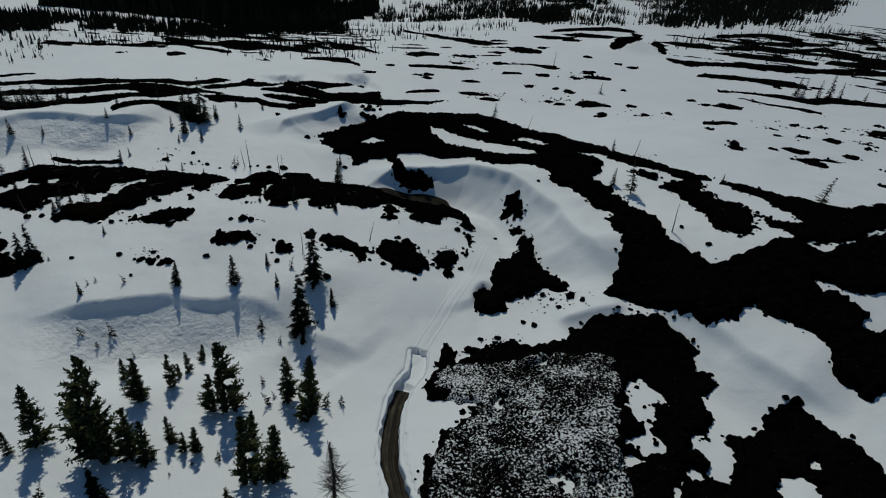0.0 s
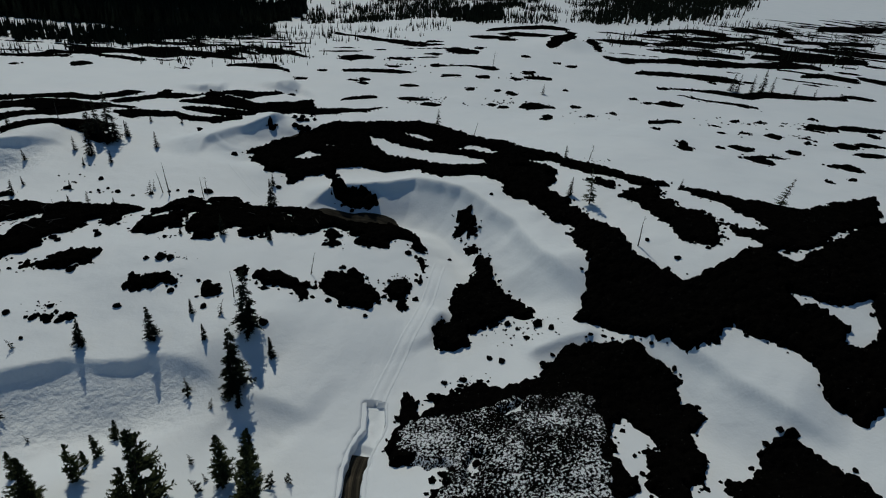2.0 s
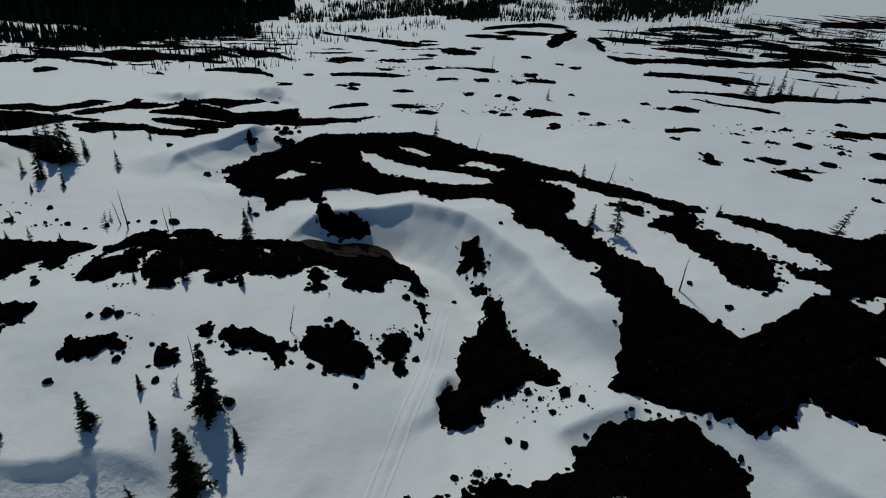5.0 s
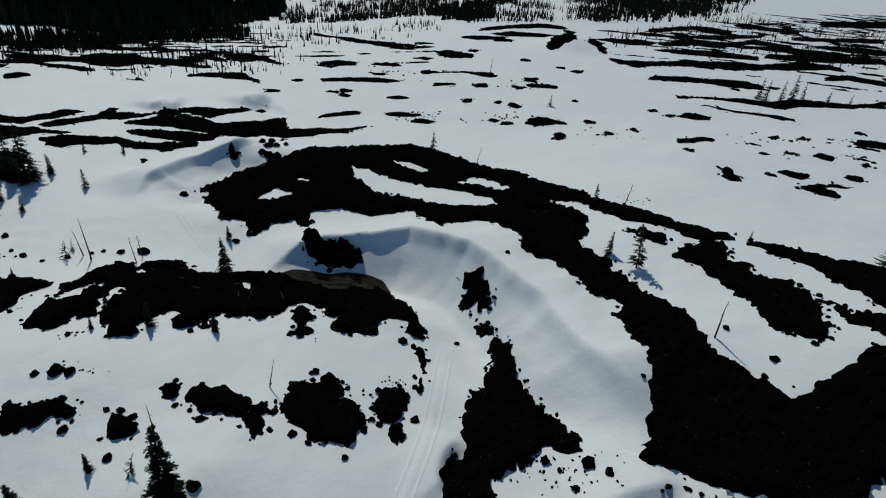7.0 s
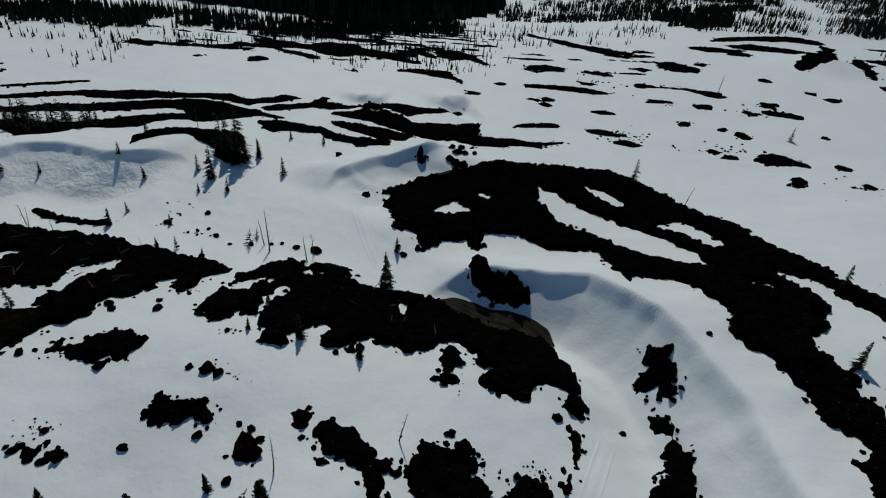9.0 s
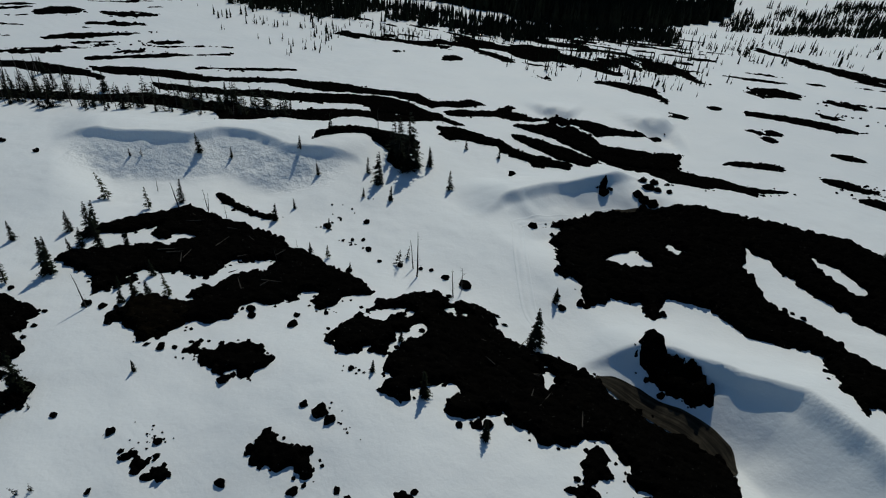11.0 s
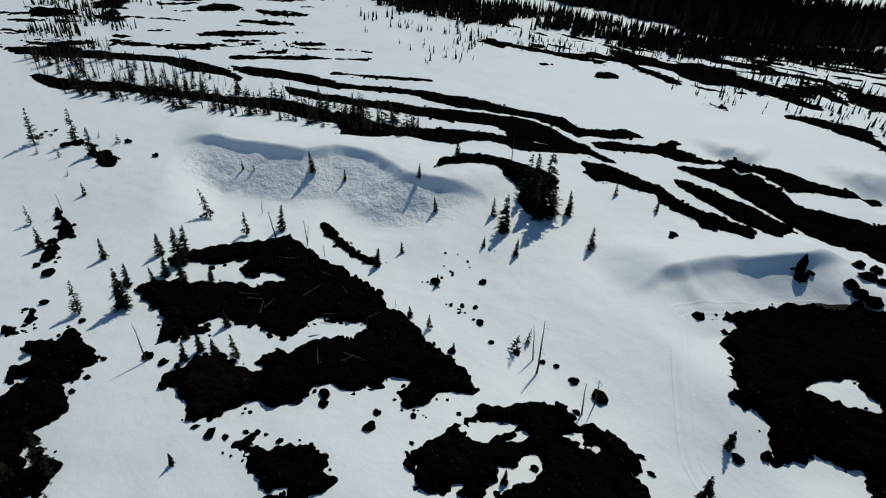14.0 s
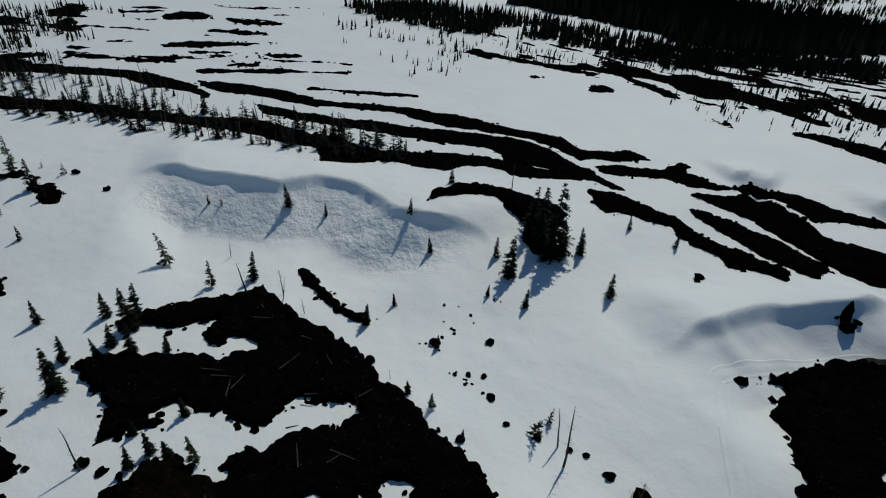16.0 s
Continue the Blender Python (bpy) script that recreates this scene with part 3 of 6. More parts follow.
lava('curving black lava ridge with snow hollows', [(-50.4, 178.0), (-48.5, 181.8), (-46.1, 187.9), (-44.6, 193.2), (-40.1, 199.9), (-34.3, 206.3), (-28.7, 207.2), (-20.6, 207.6), (-12.6, 210.3), (-4.4, 211.8), (3.9, 212.6), (10.5, 210.1), (15.8, 204.1), (21.0, 199.9), (25.6, 194.3), (30.0, 189.8), (33.6, 186.5), (37.2, 178.2), (40.3, 170.6), (43.6, 165.1), (46.5, 161.5), (44.4, 160.2), (40.3, 161.5), (37.7, 167.4), (36.3, 166.5), (37.4, 158.9), (39.8, 155.8), (41.6, 150.7), (39.5, 148.7), (41.7, 146.1), (40.9, 143.8), (39.0, 143.6), (38.5, 140.9), (39.9, 137.7), (42.6, 134.8), (39.2, 126.1), (36.9, 125.5), (35.4, 127.5), (34.5, 132.6), (32.8, 138.8), (29.7, 140.5), (27.7, 143.3), (27.9, 149.3), (26.4, 153.0), (22.6, 157.1), (18.3, 159.2), (13.2, 158.3), (11.7, 151.3), (10.4, 157.5), (7.8, 162.6), (6.8, 168.8), (2.9, 170.1), (-0.9, 168.5), (-5.4, 169.0), (-9.0, 172.3), (-14.4, 172.5), (-17.9, 170.9), (-18.3, 168.6), (-17.0, 166.0), (-17.0, 162.3), (-18.9, 163.7), (-21.5, 167.4), (-26.3, 165.7), (-28.4, 161.0), (-30.2, 160.7), (-34.1, 165.8), (-37.1, 165.1), (-40.2, 172.2), (-44.0, 176.7), (-44.9, 184.1), (-48.0, 180.2)], [[(-10.1, 196.6), (-3.5, 192.4), (4.1, 185.6), (12.3, 180.1), (19.9, 175.2), (24.3, 169.5), (26.5, 164.3), (21.9, 165.0), (19.6, 166.1), (14.3, 168.7), (10.7, 171.3), (6.8, 173.4), (2.8, 177.4), (-1.4, 179.0), (-5.1, 183.5), (-7.9, 187.9)], [(2.4, 198.7), (7.0, 197.1), (10.7, 193.1), (10.1, 189.0), (5.5, 191.7), (2.8, 195.2)], [(-31.2, 175.4), (-29.4, 180.2), (-27.0, 182.1), (-23.7, 179.5), (-22.5, 177.5), (-25.9, 176.4), (-28.4, 175.3)], [(-23.3, 189.8), (-19.7, 186.2), (-20.9, 183.9), (-22.5, 184.8)], [(17.8, 181.1), (23.6, 184.4), (27.8, 180.4), (31.2, 174.1), (29.3, 170.1), (26.1, 173.5), (23.4, 176.9), (19.6, 178.2)], [(31.6, 158.9), (34.9, 157.8), (35.9, 155.0), (33.6, 156.5)]], step=0.32, rise=1.1, blocks=110)
lava('low block of black lava in the snow bowl', [(-18.0, 156.2), (-16.6, 157.4), (-13.3, 155.1), (-8.0, 155.0), (-5.5, 154.1), (-4.9, 152.5), (-6.9, 151.6), (-9.8, 151.9), (-12.8, 151.8), (-15.8, 152.4), (-17.2, 153.4)], step=0.3, rise=1.2, blocks=20)
lava('upright black lava rock in the snow bowl', [(15.6, 142.8), (17.0, 140.8), (18.3, 140.0), (19.1, 137.4), (20.3, 134.7), (20.0, 132.9), (18.6, 133.0), (17.2, 131.4), (16.9, 133.7), (15.3, 135.1), (14.9, 136.7), (15.8, 137.9), (15.1, 140.8)], step=0.3, rise=1.1, blocks=14)
lava('patch of rough black lava breaking through snow', [(16.8, 130.4), (18.9, 129.9), (19.8, 128.1), (19.6, 126.9), (18.4, 127.8), (17.1, 129.1)], step=0.3, rise=0.8, blocks=6)
lava('triangle of jagged black lava beside the track', [(19.5, 126.8), (21.2, 124.8), (21.2, 121.6), (22.1, 117.9), (23.3, 112.7), (24.4, 108.6), (26.0, 105.4), (27.4, 101.2), (26.9, 99.0), (24.3, 98.6), (22.6, 100.9), (20.2, 99.6), (17.3, 98.3), (14.6, 96.7), (14.1, 93.1), (10.9, 92.2), (8.7, 94.0), (7.7, 95.8), (8.6, 99.3), (11.1, 103.0), (12.0, 108.0), (16.0, 116.0), (18.1, 120.0), (19.2, 122.4)], step=0.3, rise=1.1, blocks=45)
lava('black lava ridge beside the bare road', [(-57.5, 132.9), (-58.4, 137.2), (-55.7, 139.9), (-53.3, 143.8), (-51.2, 146.4), (-48.4, 146.3), (-45.3, 148.3), (-40.6, 147.9), (-37.5, 145.4), (-32.9, 144.7), (-28.5, 145.1), (-22.2, 146.4), (-17.5, 145.4), (-11.0, 148.0), (-4.0, 147.1), (0.6, 144.8), (1.8, 141.8), (3.9, 138.5), (5.9, 133.8), (7.3, 128.5), (7.5, 125.6), (6.7, 124.4), (5.3, 125.2), (3.6, 126.0), (3.0, 128.7), (0.9, 129.2), (-1.0, 127.7), (-1.4, 125.6), (-3.6, 124.6), (-6.4, 124.8), (-8.7, 125.0), (-9.5, 127.0), (-8.3, 128.8), (-9.8, 129.2), (-11.2, 132.4), (-14.4, 133.6), (-17.8, 130.8), (-20.6, 128.3), (-22.2, 127.3), (-24.1, 129.1), (-25.8, 128.2), (-28.4, 129.1), (-29.9, 126.5), (-29.3, 124.0), (-33.0, 122.5), (-34.8, 122.0), (-35.2, 123.4), (-34.8, 127.7), (-35.5, 128.9), (-37.9, 125.6), (-38.8, 124.0), (-37.8, 121.3), (-39.3, 119.8), (-42.6, 120.2), (-44.5, 122.9), (-45.7, 126.0), (-46.5, 132.0), (-47.8, 136.4), (-48.3, 131.7), (-47.6, 126.7), (-50.5, 125.2), (-52.8, 122.7), (-56.4, 123.3), (-57.8, 124.7), (-56.9, 127.9), (-57.3, 130.9)], [[(-29.1, 143.1), (-26.1, 142.1), (-24.6, 139.2), (-25.5, 137.7), (-27.7, 140.2)], [(-56.7, 131.5), (-54.1, 133.2), (-51.7, 136.2), (-51.3, 137.5), (-53.6, 137.8), (-55.3, 135.3)], [(-55.5, 131.8), (-54.5, 133.6), (-53.2, 134.5), (-52.5, 133.6), (-53.9, 132.2)], [(-52.1, 134.7), (-51.8, 137.0), (-50.6, 137.7), (-51.1, 135.7)], [(-47.9, 142.3), (-47.7, 143.8), (-45.9, 143.9), (-44.0, 144.3), (-44.0, 143.6), (-45.5, 142.7), (-46.6, 142.7)], [(-47.2, 131.4), (-47.8, 134.1), (-47.8, 136.1), (-47.1, 134.8), (-46.6, 132.3)]], step=0.3, rise=1.1, blocks=80)
lava('patch of rough black lava breaking through snow', [(-16.1, 123.6), (-14.0, 125.8), (-12.4, 125.6), (-13.9, 123.3)], step=0.3, rise=0.7, blocks=5)
lava('patch of rough black lava breaking through snow', [(-17.0, 133.5), (-15.6, 135.1), (-12.5, 129.5), (-14.1, 126.4), (-15.6, 128.7)], step=0.3, rise=0.7, blocks=5)
lava('line of black lava blocks along the track', [(5.5, 122.3), (6.6, 121.7), (6.8, 116.9), (6.4, 112.0), (5.3, 111.3), (4.8, 114.2), (5.7, 117.2), (5.3, 120.0)], step=0.25, rise=0.7, rag=0.7, blocks=10)
lava('patch of rough black lava breaking through snow', [(-15.0, 107.1), (-14.2, 109.7), (-14.8, 111.7), (-13.2, 112.8), (-10.8, 113.1), (-10.7, 114.9), (-7.9, 115.9), (-6.4, 113.5), (-5.2, 110.2), (-2.9, 107.8), (-1.3, 107.2), (-0.1, 106.1), (-2.6, 104.7), (-3.9, 102.4), (-5.2, 101.7), (-6.8, 102.6), (-8.2, 101.8), (-10.6, 101.5), (-12.7, 102.6), (-13.8, 104.5)], step=0.28, rise=1, blocks=30)
lava('patch of rough black lava breaking through snow', [(-2.0, 110.4), (-0.1, 112.2), (2.8, 112.3), (3.7, 111.0), (4.0, 108.2), (2.3, 105.2), (2.2, 102.0), (1.7, 101.6), (0.9, 102.9), (-0.4, 104.8), (-2.0, 106.6)], step=0.28, rise=1, blocks=20)
lava('patch of rough black lava breaking through snow', [(-29.0, 108.4), (-28.3, 110.7), (-25.4, 111.6), (-23.4, 111.5), (-21.5, 109.3), (-19.2, 107.8), (-18.7, 105.9), (-16.1, 105.4), (-15.9, 103.2), (-17.1, 101.7), (-18.1, 102.0), (-19.1, 103.6), (-20.5, 104.7), (-22.3, 105.6), (-24.2, 104.5), (-25.3, 104.8), (-26.2, 106.0), (-28.2, 107.1)], step=0.28, rise=0.9, blocks=24)
lava('patch of rough black lava breaking through snow', [(-31.3, 109.2), (-30.7, 110.8), (-29.3, 110.8), (-28.7, 108.6), (-30.1, 108.4)], step=0.28, rise=0.8, blocks=5)
lava('patch of rough black lava breaking through snow', [(-18.5, 106.9), (-17.4, 108.4), (-16.1, 107.7), (-16.5, 106.3), (-17.6, 106.1)], step=0.28, rise=0.8, blocks=5)
lava('patch of rough black lava breaking through snow', [(-50.7, 104.4), (-50.1, 106.8), (-48.1, 107.4), (-47.3, 106.6), (-45.6, 107.0), (-44.2, 108.0), (-42.0, 107.5), (-40.4, 106.4), (-40.3, 105.1), (-42.2, 104.3), (-44.0, 105.0), (-45.3, 103.9), (-47.7, 102.9), (-48.8, 102.9)], step=0.28, rise=0.9, blocks=18)
lava('dark rock in a melted snow hollow', [(-36.1, 102.2), (-36.9, 104.6), (-37.1, 106.1), (-36.0, 106.2), (-34.3, 104.9), (-32.8, 104.1), (-32.8, 102.4), (-33.8, 101.5), (-35.2, 101.4)], step=0.28, rise=1.1, blocks=8)
lava('patch of rough black lava breaking through snow', [(-72.4, 108.1), (-72.6, 109.6), (-72.7, 112.6), (-71.6, 113.1), (-70.0, 111.4), (-68.1, 114.5), (-65.8, 116.5), (-63.3, 117.2), (-61.7, 115.9), (-59.8, 115.9), (-59.6, 114.0), (-58.8, 111.4), (-61.1, 110.9), (-63.7, 110.1), (-66.0, 109.9), (-69.0, 109.7)], step=0.28, rise=0.9, blocks=20)
lava('wedge-shaped black lava field with dead wood', [(-115.8, 116.4), (-117.6, 119.0), (-116.2, 122.5), (-116.7, 123.7), (-114.6, 128.2), (-112.4, 132.7), (-112.6, 136.3), (-112.4, 137.6), (-109.4, 138.2), (-103.5, 138.4), (-97.1, 139.4), (-91.1, 140.3), (-87.8, 140.3), (-82.5, 140.0), (-79.3, 140.5), (-75.7, 140.6), (-72.8, 139.9), (-69.8, 139.6), (-66.7, 139.7), (-64.2, 140.2), (-61.8, 138.6), (-60.3, 138.8), (-59.9, 137.6), (-61.5, 135.1), (-62.3, 133.3), (-61.5, 131.6), (-62.2, 129.8), (-64.1, 129.0), (-66.8, 129.6), (-67.1, 132.0), (-68.9, 130.2), (-67.9, 128.5), (-69.4, 125.9), (-70.3, 123.8), (-71.3, 123.6), (-73.1, 123.0), (-73.6, 120.7), (-73.6, 119.0), (-73.9, 116.8), (-73.9, 115.2), (-75.2, 113.9), (-76.1, 112.4), (-76.7, 109.8), (-77.3, 108.9), (-77.4, 106.9), (-78.5, 105.9), (-80.7, 107.4), (-84.3, 106.5), (-86.1, 105.5), (-87.9, 105.9), (-88.1, 107.4), (-88.2, 109.0), (-88.5, 111.0), (-87.2, 112.8), (-84.9, 114.7), (-82.3, 115.2), (-80.4, 115.9), (-79.6, 118.0), (-79.8, 118.5), (-82.2, 118.0), (-83.3, 118.9), (-82.4, 119.8), (-83.7, 120.9), (-83.0, 121.8), (-81.7, 121.6), (-81.3, 125.0), (-80.5, 128.3), (-79.5, 130.6), (-79.5, 133.6), (-81.1, 135.2), (-83.1, 132.8), (-85.2, 129.1), (-85.4, 126.8), (-85.1, 124.3), (-85.7, 122.3), (-88.1, 121.2), (-90.0, 120.8), (-92.3, 118.7), (-93.9, 117.6), (-94.7, 115.8), (-95.0, 113.8), (-92.6, 115.0), (-92.4, 113.7), (-92.9, 111.4), (-94.1, 109.4), (-94.3, 107.2), (-95.9, 107.5), (-98.7, 110.1), (-100.3, 110.2), (-102.1, 111.2), (-103.5, 109.5), (-107.3, 109.4), (-109.8, 110.1), (-109.7, 112.7), (-106.6, 117.1), (-105.0, 120.2), (-103.1, 121.4), (-99.4, 124.6), (-98.0, 128.9), (-98.6, 129.7), (-101.4, 129.1), (-101.3, 127.5), (-101.7, 125.2), (-103.2, 124.4), (-105.1, 124.7), (-107.0, 127.0), (-108.2, 127.0), (-109.1, 123.8), (-109.8, 121.1), (-113.4, 118.5), (-113.9, 116.3)], step=0.32, rise=1.0, blocks=90)
lava('brown mossy lava knob with dead branches', [(-88.3, 109.8), (-88.5, 111.0), (-87.2, 112.8), (-84.7, 114.6), (-82.5, 114.9), (-80.1, 115.8), (-77.2, 116.0), (-75.8, 113.1), (-76.8, 109.8), (-77.7, 107.0), (-79.2, 106.5), (-80.6, 107.6), (-83.9, 107.1), (-86.7, 108.4)], step=0.3, rise=1.0, lift=0.3, material=LAVA_BROWN, blocks=10)
lava('narrow strip of black lava below the drift', [(-114.7, 145.5), (-113.1, 146.5), (-109.9, 147.2), (-106.5, 146.4), (-102.3, 145.6), (-99.1, 145.5), (-96.7, 146.4), (-94.5, 147.4), (-93.1, 146.2), (-94.8, 144.5), (-97.2, 144.3), (-100.0, 143.6), (-103.7, 144.0), (-107.2, 144.5), (-110.2, 144.1)], step=0.3, rise=0.8, rag=0.8, blocks=14)
lava('dark brown-black lava knob with dead branches', [(-105.7, 93.8), (-105.9, 95.2), (-105.5, 96.2), (-104.0, 97.0), (-105.8, 97.7), (-106.7, 98.9), (-106.7, 100.1), (-105.4, 100.4), (-103.1, 99.8), (-100.4, 100.2), (-97.1, 100.6), (-95.2, 100.3), (-94.6, 98.6), (-93.9, 97.5), (-93.8, 96.4), (-90.9, 95.5), (-89.1, 94.9), (-88.4, 93.8), (-88.3, 92.6), (-88.1, 91.6), (-85.9, 91.8), (-83.9, 92.4), (-81.3, 92.7), (-79.8, 91.9), (-79.5, 90.2), (-80.3, 88.2), (-83.5, 84.4), (-94.9, 84.4), (-97.2, 87.0), (-95.8, 89.2), (-96.5, 90.5), (-97.7, 91.9), (-98.4, 93.0), (-98.8, 93.7), (-100.1, 91.0), (-101.6, 90.5), (-101.6, 91.8), (-100.3, 93.9), (-102.7, 94.1)], [[(-85.7, 90.4), (-85.5, 91.1), (-83.3, 90.9), (-83.5, 90.4)]], step=0.3, rise=1.1, blocks=30)
lava('upright black rock standing out of the snow', [(-146.5, 104.1), (-147.8, 105.4), (-144.5, 105.9), (-139.1, 106.0), (-135.5, 105.0), (-136.1, 103.5), (-139.8, 103.5), (-143.1, 103.8)], step=0.3, rise=1.3, blocks=6)
lava('patch of rough black lava breaking through snow', [(-130.7, 99.7), (-133.7, 101.0), (-134.5, 102.4), (-129.4, 101.3), (-127.1, 99.8), (-128.3, 99.2)], step=0.3, rise=1.0, blocks=6)
lava('black rock mound under tall dark firs', [(-111.4, 173.4), (-114.6, 178.8), (-113.3, 180.3), (-114.2, 183.8), (-112.0, 188.3), (-109.5, 189.8), (-106.2, 192.3), (-101.4, 195.0), (-98.8, 196.1), (-95.0, 196.8), (-93.0, 194.9), (-91.7, 190.8), (-91.2, 188.4), (-86.8, 183.4), (-86.9, 180.8), (-88.9, 179.6), (-93.5, 181.8), (-95.1, 185.3), (-99.5, 186.1), (-104.2, 186.4), (-107.0, 183.6), (-109.0, 179.9), (-111.2, 178.4)], step=0.4, rise=1.2, rag=0.8, blocks=20)
lava('branching black lava strip with firs along it', [(-97.3, 209.3), (-94.1, 212.0), (-88.9, 214.1), (-82.8, 214.6), (-76.7, 214.5), (-70.2, 213.4), (-65.2, 214.1), (-59.5, 212.5), (-54.3, 210.2), (-54.3, 207.4), (-58.6, 207.8), (-63.5, 205.9), (-67.3, 209.5), (-71.2, 208.0), (-75.7, 209.5), (-77.5, 211.1), (-81.2, 209.8), (-85.7, 207.2), (-89.8, 203.9), (-93.4, 205.3)], step=0.4, rise=0.7, rag=0.6, blocks=24)
lava('narrow branch of black lava on the snow slope', [(-80.1, 221.3), (-77.2, 223.0), (-71.8, 223.7), (-65.1, 224.1), (-59.1, 223.7), (-54.1, 221.7), (-49.9, 219.2), (-50.1, 211.0), (-54.6, 212.6), (-59.4, 214.9), (-65.4, 217.0), (-72.0, 219.0), (-76.5, 219.2)], step=0.4, rise=0.7, rag=0.6, blocks=16)
lava('long black lava strip crossing the snow slope', [(-81.8, 228.3), (-76.2, 234.7), (-71.8, 242.0), (-63.9, 238.6), (-59.4, 237.6), (-55.3, 233.8), (-50.7, 234.4), (-44.3, 235.5), (-39.1, 238.5), (-34.3, 240.6), (-31.8, 229.8), (-35.5, 225.5), (-40.8, 224.5), (-42.7, 224.1), (-46.5, 222.8), (-49.5, 221.7), (-54.7, 223.3), (-62.1, 226.0), (-68.5, 228.1), (-74.2, 228.2)], step=0.4, rise=0.7, rag=0.7, blocks=30)
lava('long black lava strip crossing the snow slope', [(-187.4, 195.1), (-183.0, 198.9), (-173.7, 208.4), (-163.8, 214.9), (-153.6, 220.8), (-144.4, 224.5), (-134.6, 227.0), (-127.2, 231.7), (-121.9, 233.3), (-113.0, 229.8), (-109.3, 232.9), (-106.5, 240.0), (-101.4, 240.8), (-98.3, 238.9), (-101.7, 232.8), (-106.0, 228.4), (-109.2, 222.3), (-116.4, 223.9), (-125.5, 224.6), (-133.1, 220.5), (-139.1, 216.8), (-146.7, 212.1), (-154.9, 209.9), (-165.3, 206.7), (-174.9, 200.2), (-183.0, 192.3)], step=0.45, rise=0.5, rag=0.7, blocks=24)
lava('long black lava strip crossing the snow slope', [(-175.1, 187.5), (-169.2, 192.0), (-160.6, 198.7), (-151.4, 204.8), (-145.4, 210.9), (-138.8, 214.1), (-131.2, 218.5), (-125.2, 221.8), (-118.7, 222.9), (-111.8, 220.6), (-105.0, 219.4), (-98.9, 218.5), (-91.4, 217.7), (-93.0, 215.2), (-99.4, 214.4), (-105.0, 212.2), (-113.0, 210.3), (-118.6, 205.2), (-126.8, 209.2), (-132.8, 206.1), (-139.3, 201.1), (-147.0, 196.9), (-154.8, 192.4), (-163.1, 188.0), (-168.8, 184.6)], step=0.45, rise=0.5, rag=0.7, blocks=24)
lava('long black lava strip crossing the snow slope', [(-156.7, 176.2), (-148.3, 178.2), (-142.9, 185.7), (-136.3, 192.4), (-130.4, 199.5), (-124.3, 204.5), (-119.5, 206.2), (-112.5, 209.6), (-105.7, 213.1), (-101.4, 215.9), (-101.7, 212.7), (-106.6, 207.3), (-111.4, 201.8), (-119.7, 199.8), (-123.6, 195.4), (-123.6, 189.4), (-128.8, 186.1), (-134.5, 183.1), (-137.6, 178.1), (-138.8, 171.9), (-142.8, 167.8)], step=0.45, rise=0.5, rag=0.7, blocks=24)
lava('long black lava strip crossing the snow slope', [(-105.5, 222.6), (-102.1, 228.1), (-97.4, 231.8), (-94.0, 234.8), (-92.7, 244.3), (-89.7, 243.5), (-89.6, 238.8), (-83.3, 239.3), (-77.9, 240.9), (-75.9, 246.2), (-71.3, 245.8), (-66.7, 248.2), (-62.3, 247.6), (-56.0, 248.2), (-50.2, 249.4), (-43.5, 254.8), (-42.4, 252.5), (-48.8, 245.3), (-54.3, 243.8), (-58.6, 238.7), (-62.1, 240.8), (-68.4, 242.5), (-74.0, 243.1), (-79.6, 235.4), (-84.0, 232.1), (-90.1, 231.2), (-96.0, 224.5), (-100.8, 221.1)], step=0.45, rise=0.5, rag=0.7, blocks=24)
lava('broad jagged black lava field rising from snow', [(32.2, 147.2), (40.7, 147.2), (38.2, 145.5), (37.2, 143.0), (39.4, 138.0), (43.4, 129.6), (45.0, 123.6), (47.7, 118.6), (48.4, 113.7), (48.5, 107.3), (53.4, 101.8), (54.7, 100.0), (57.2, 99.2), (63.7, 102.4), (69.0, 103.7), (74.9, 99.1), (81.6, 103.1), (114.7, 123.5), (88.8, 83.0), (76.9, 68.9), (66.8, 66.1), (64.1, 71.0), (64.3, 73.1), (65.2, 77.0), (64.6, 78.6), (57.5, 85.9), (55.2, 86.0), (53.3, 83.7), (49.2, 82.7), (47.4, 84.7), (37.6, 93.4), (33.9, 94.1), (33.4, 95.7), (35.7, 98.1), (37.3, 101.7), (38.6, 115.4), (37.2, 117.6), (39.2, 122.7), (37.4, 128.8), (34.8, 131.2), (32.4, 138.3), (27.2, 144.6)],
     [[(69.2, 91.3), (71.2, 90.4), (72.8, 88.9), (69.7, 89.3)],
      [(73.5, 87.8), (76.8, 87.7), (83.3, 89.1), (78.8, 80.2), (73.8, 78.1), (72.7, 79.8), (75.0, 82.7), (73.8, 85.3)]], step=0.3, rise=1.1, blocks=110)
lava('long low crest of black lava along the snow plain', [(32.9, 186.3), (36.2, 180.1), (43.4, 167.8), (46.5, 160.1), (51.4, 155.0), (54.7, 150.3), (59.5, 146.3), (63.6, 141.8), (68.4, 136.7), (68.6, 140.7), (71.9, 134.6), (82.0, 129.1), (89.3, 127.0), (95.3, 125.5), (111.1, 134.7), (129.2, 144.3), (111.0, 120.4), (97.4, 114.7), (88.7, 108.9), (81.6, 103.1), (75.3, 102.1), (73.5, 108.7), (77.0, 112.0), (76.3, 116.5), (74.3, 126.0), (68.8, 133.9), (64.8, 138.5), (60.5, 137.5), (57.5, 141.5), (54.0, 144.7), (49.3, 148.7), (46.4, 153.8), (40.7, 160.5), (36.2, 163.8), (32.0, 172.7)], step=0.35, rise=0.8, blocks=110)
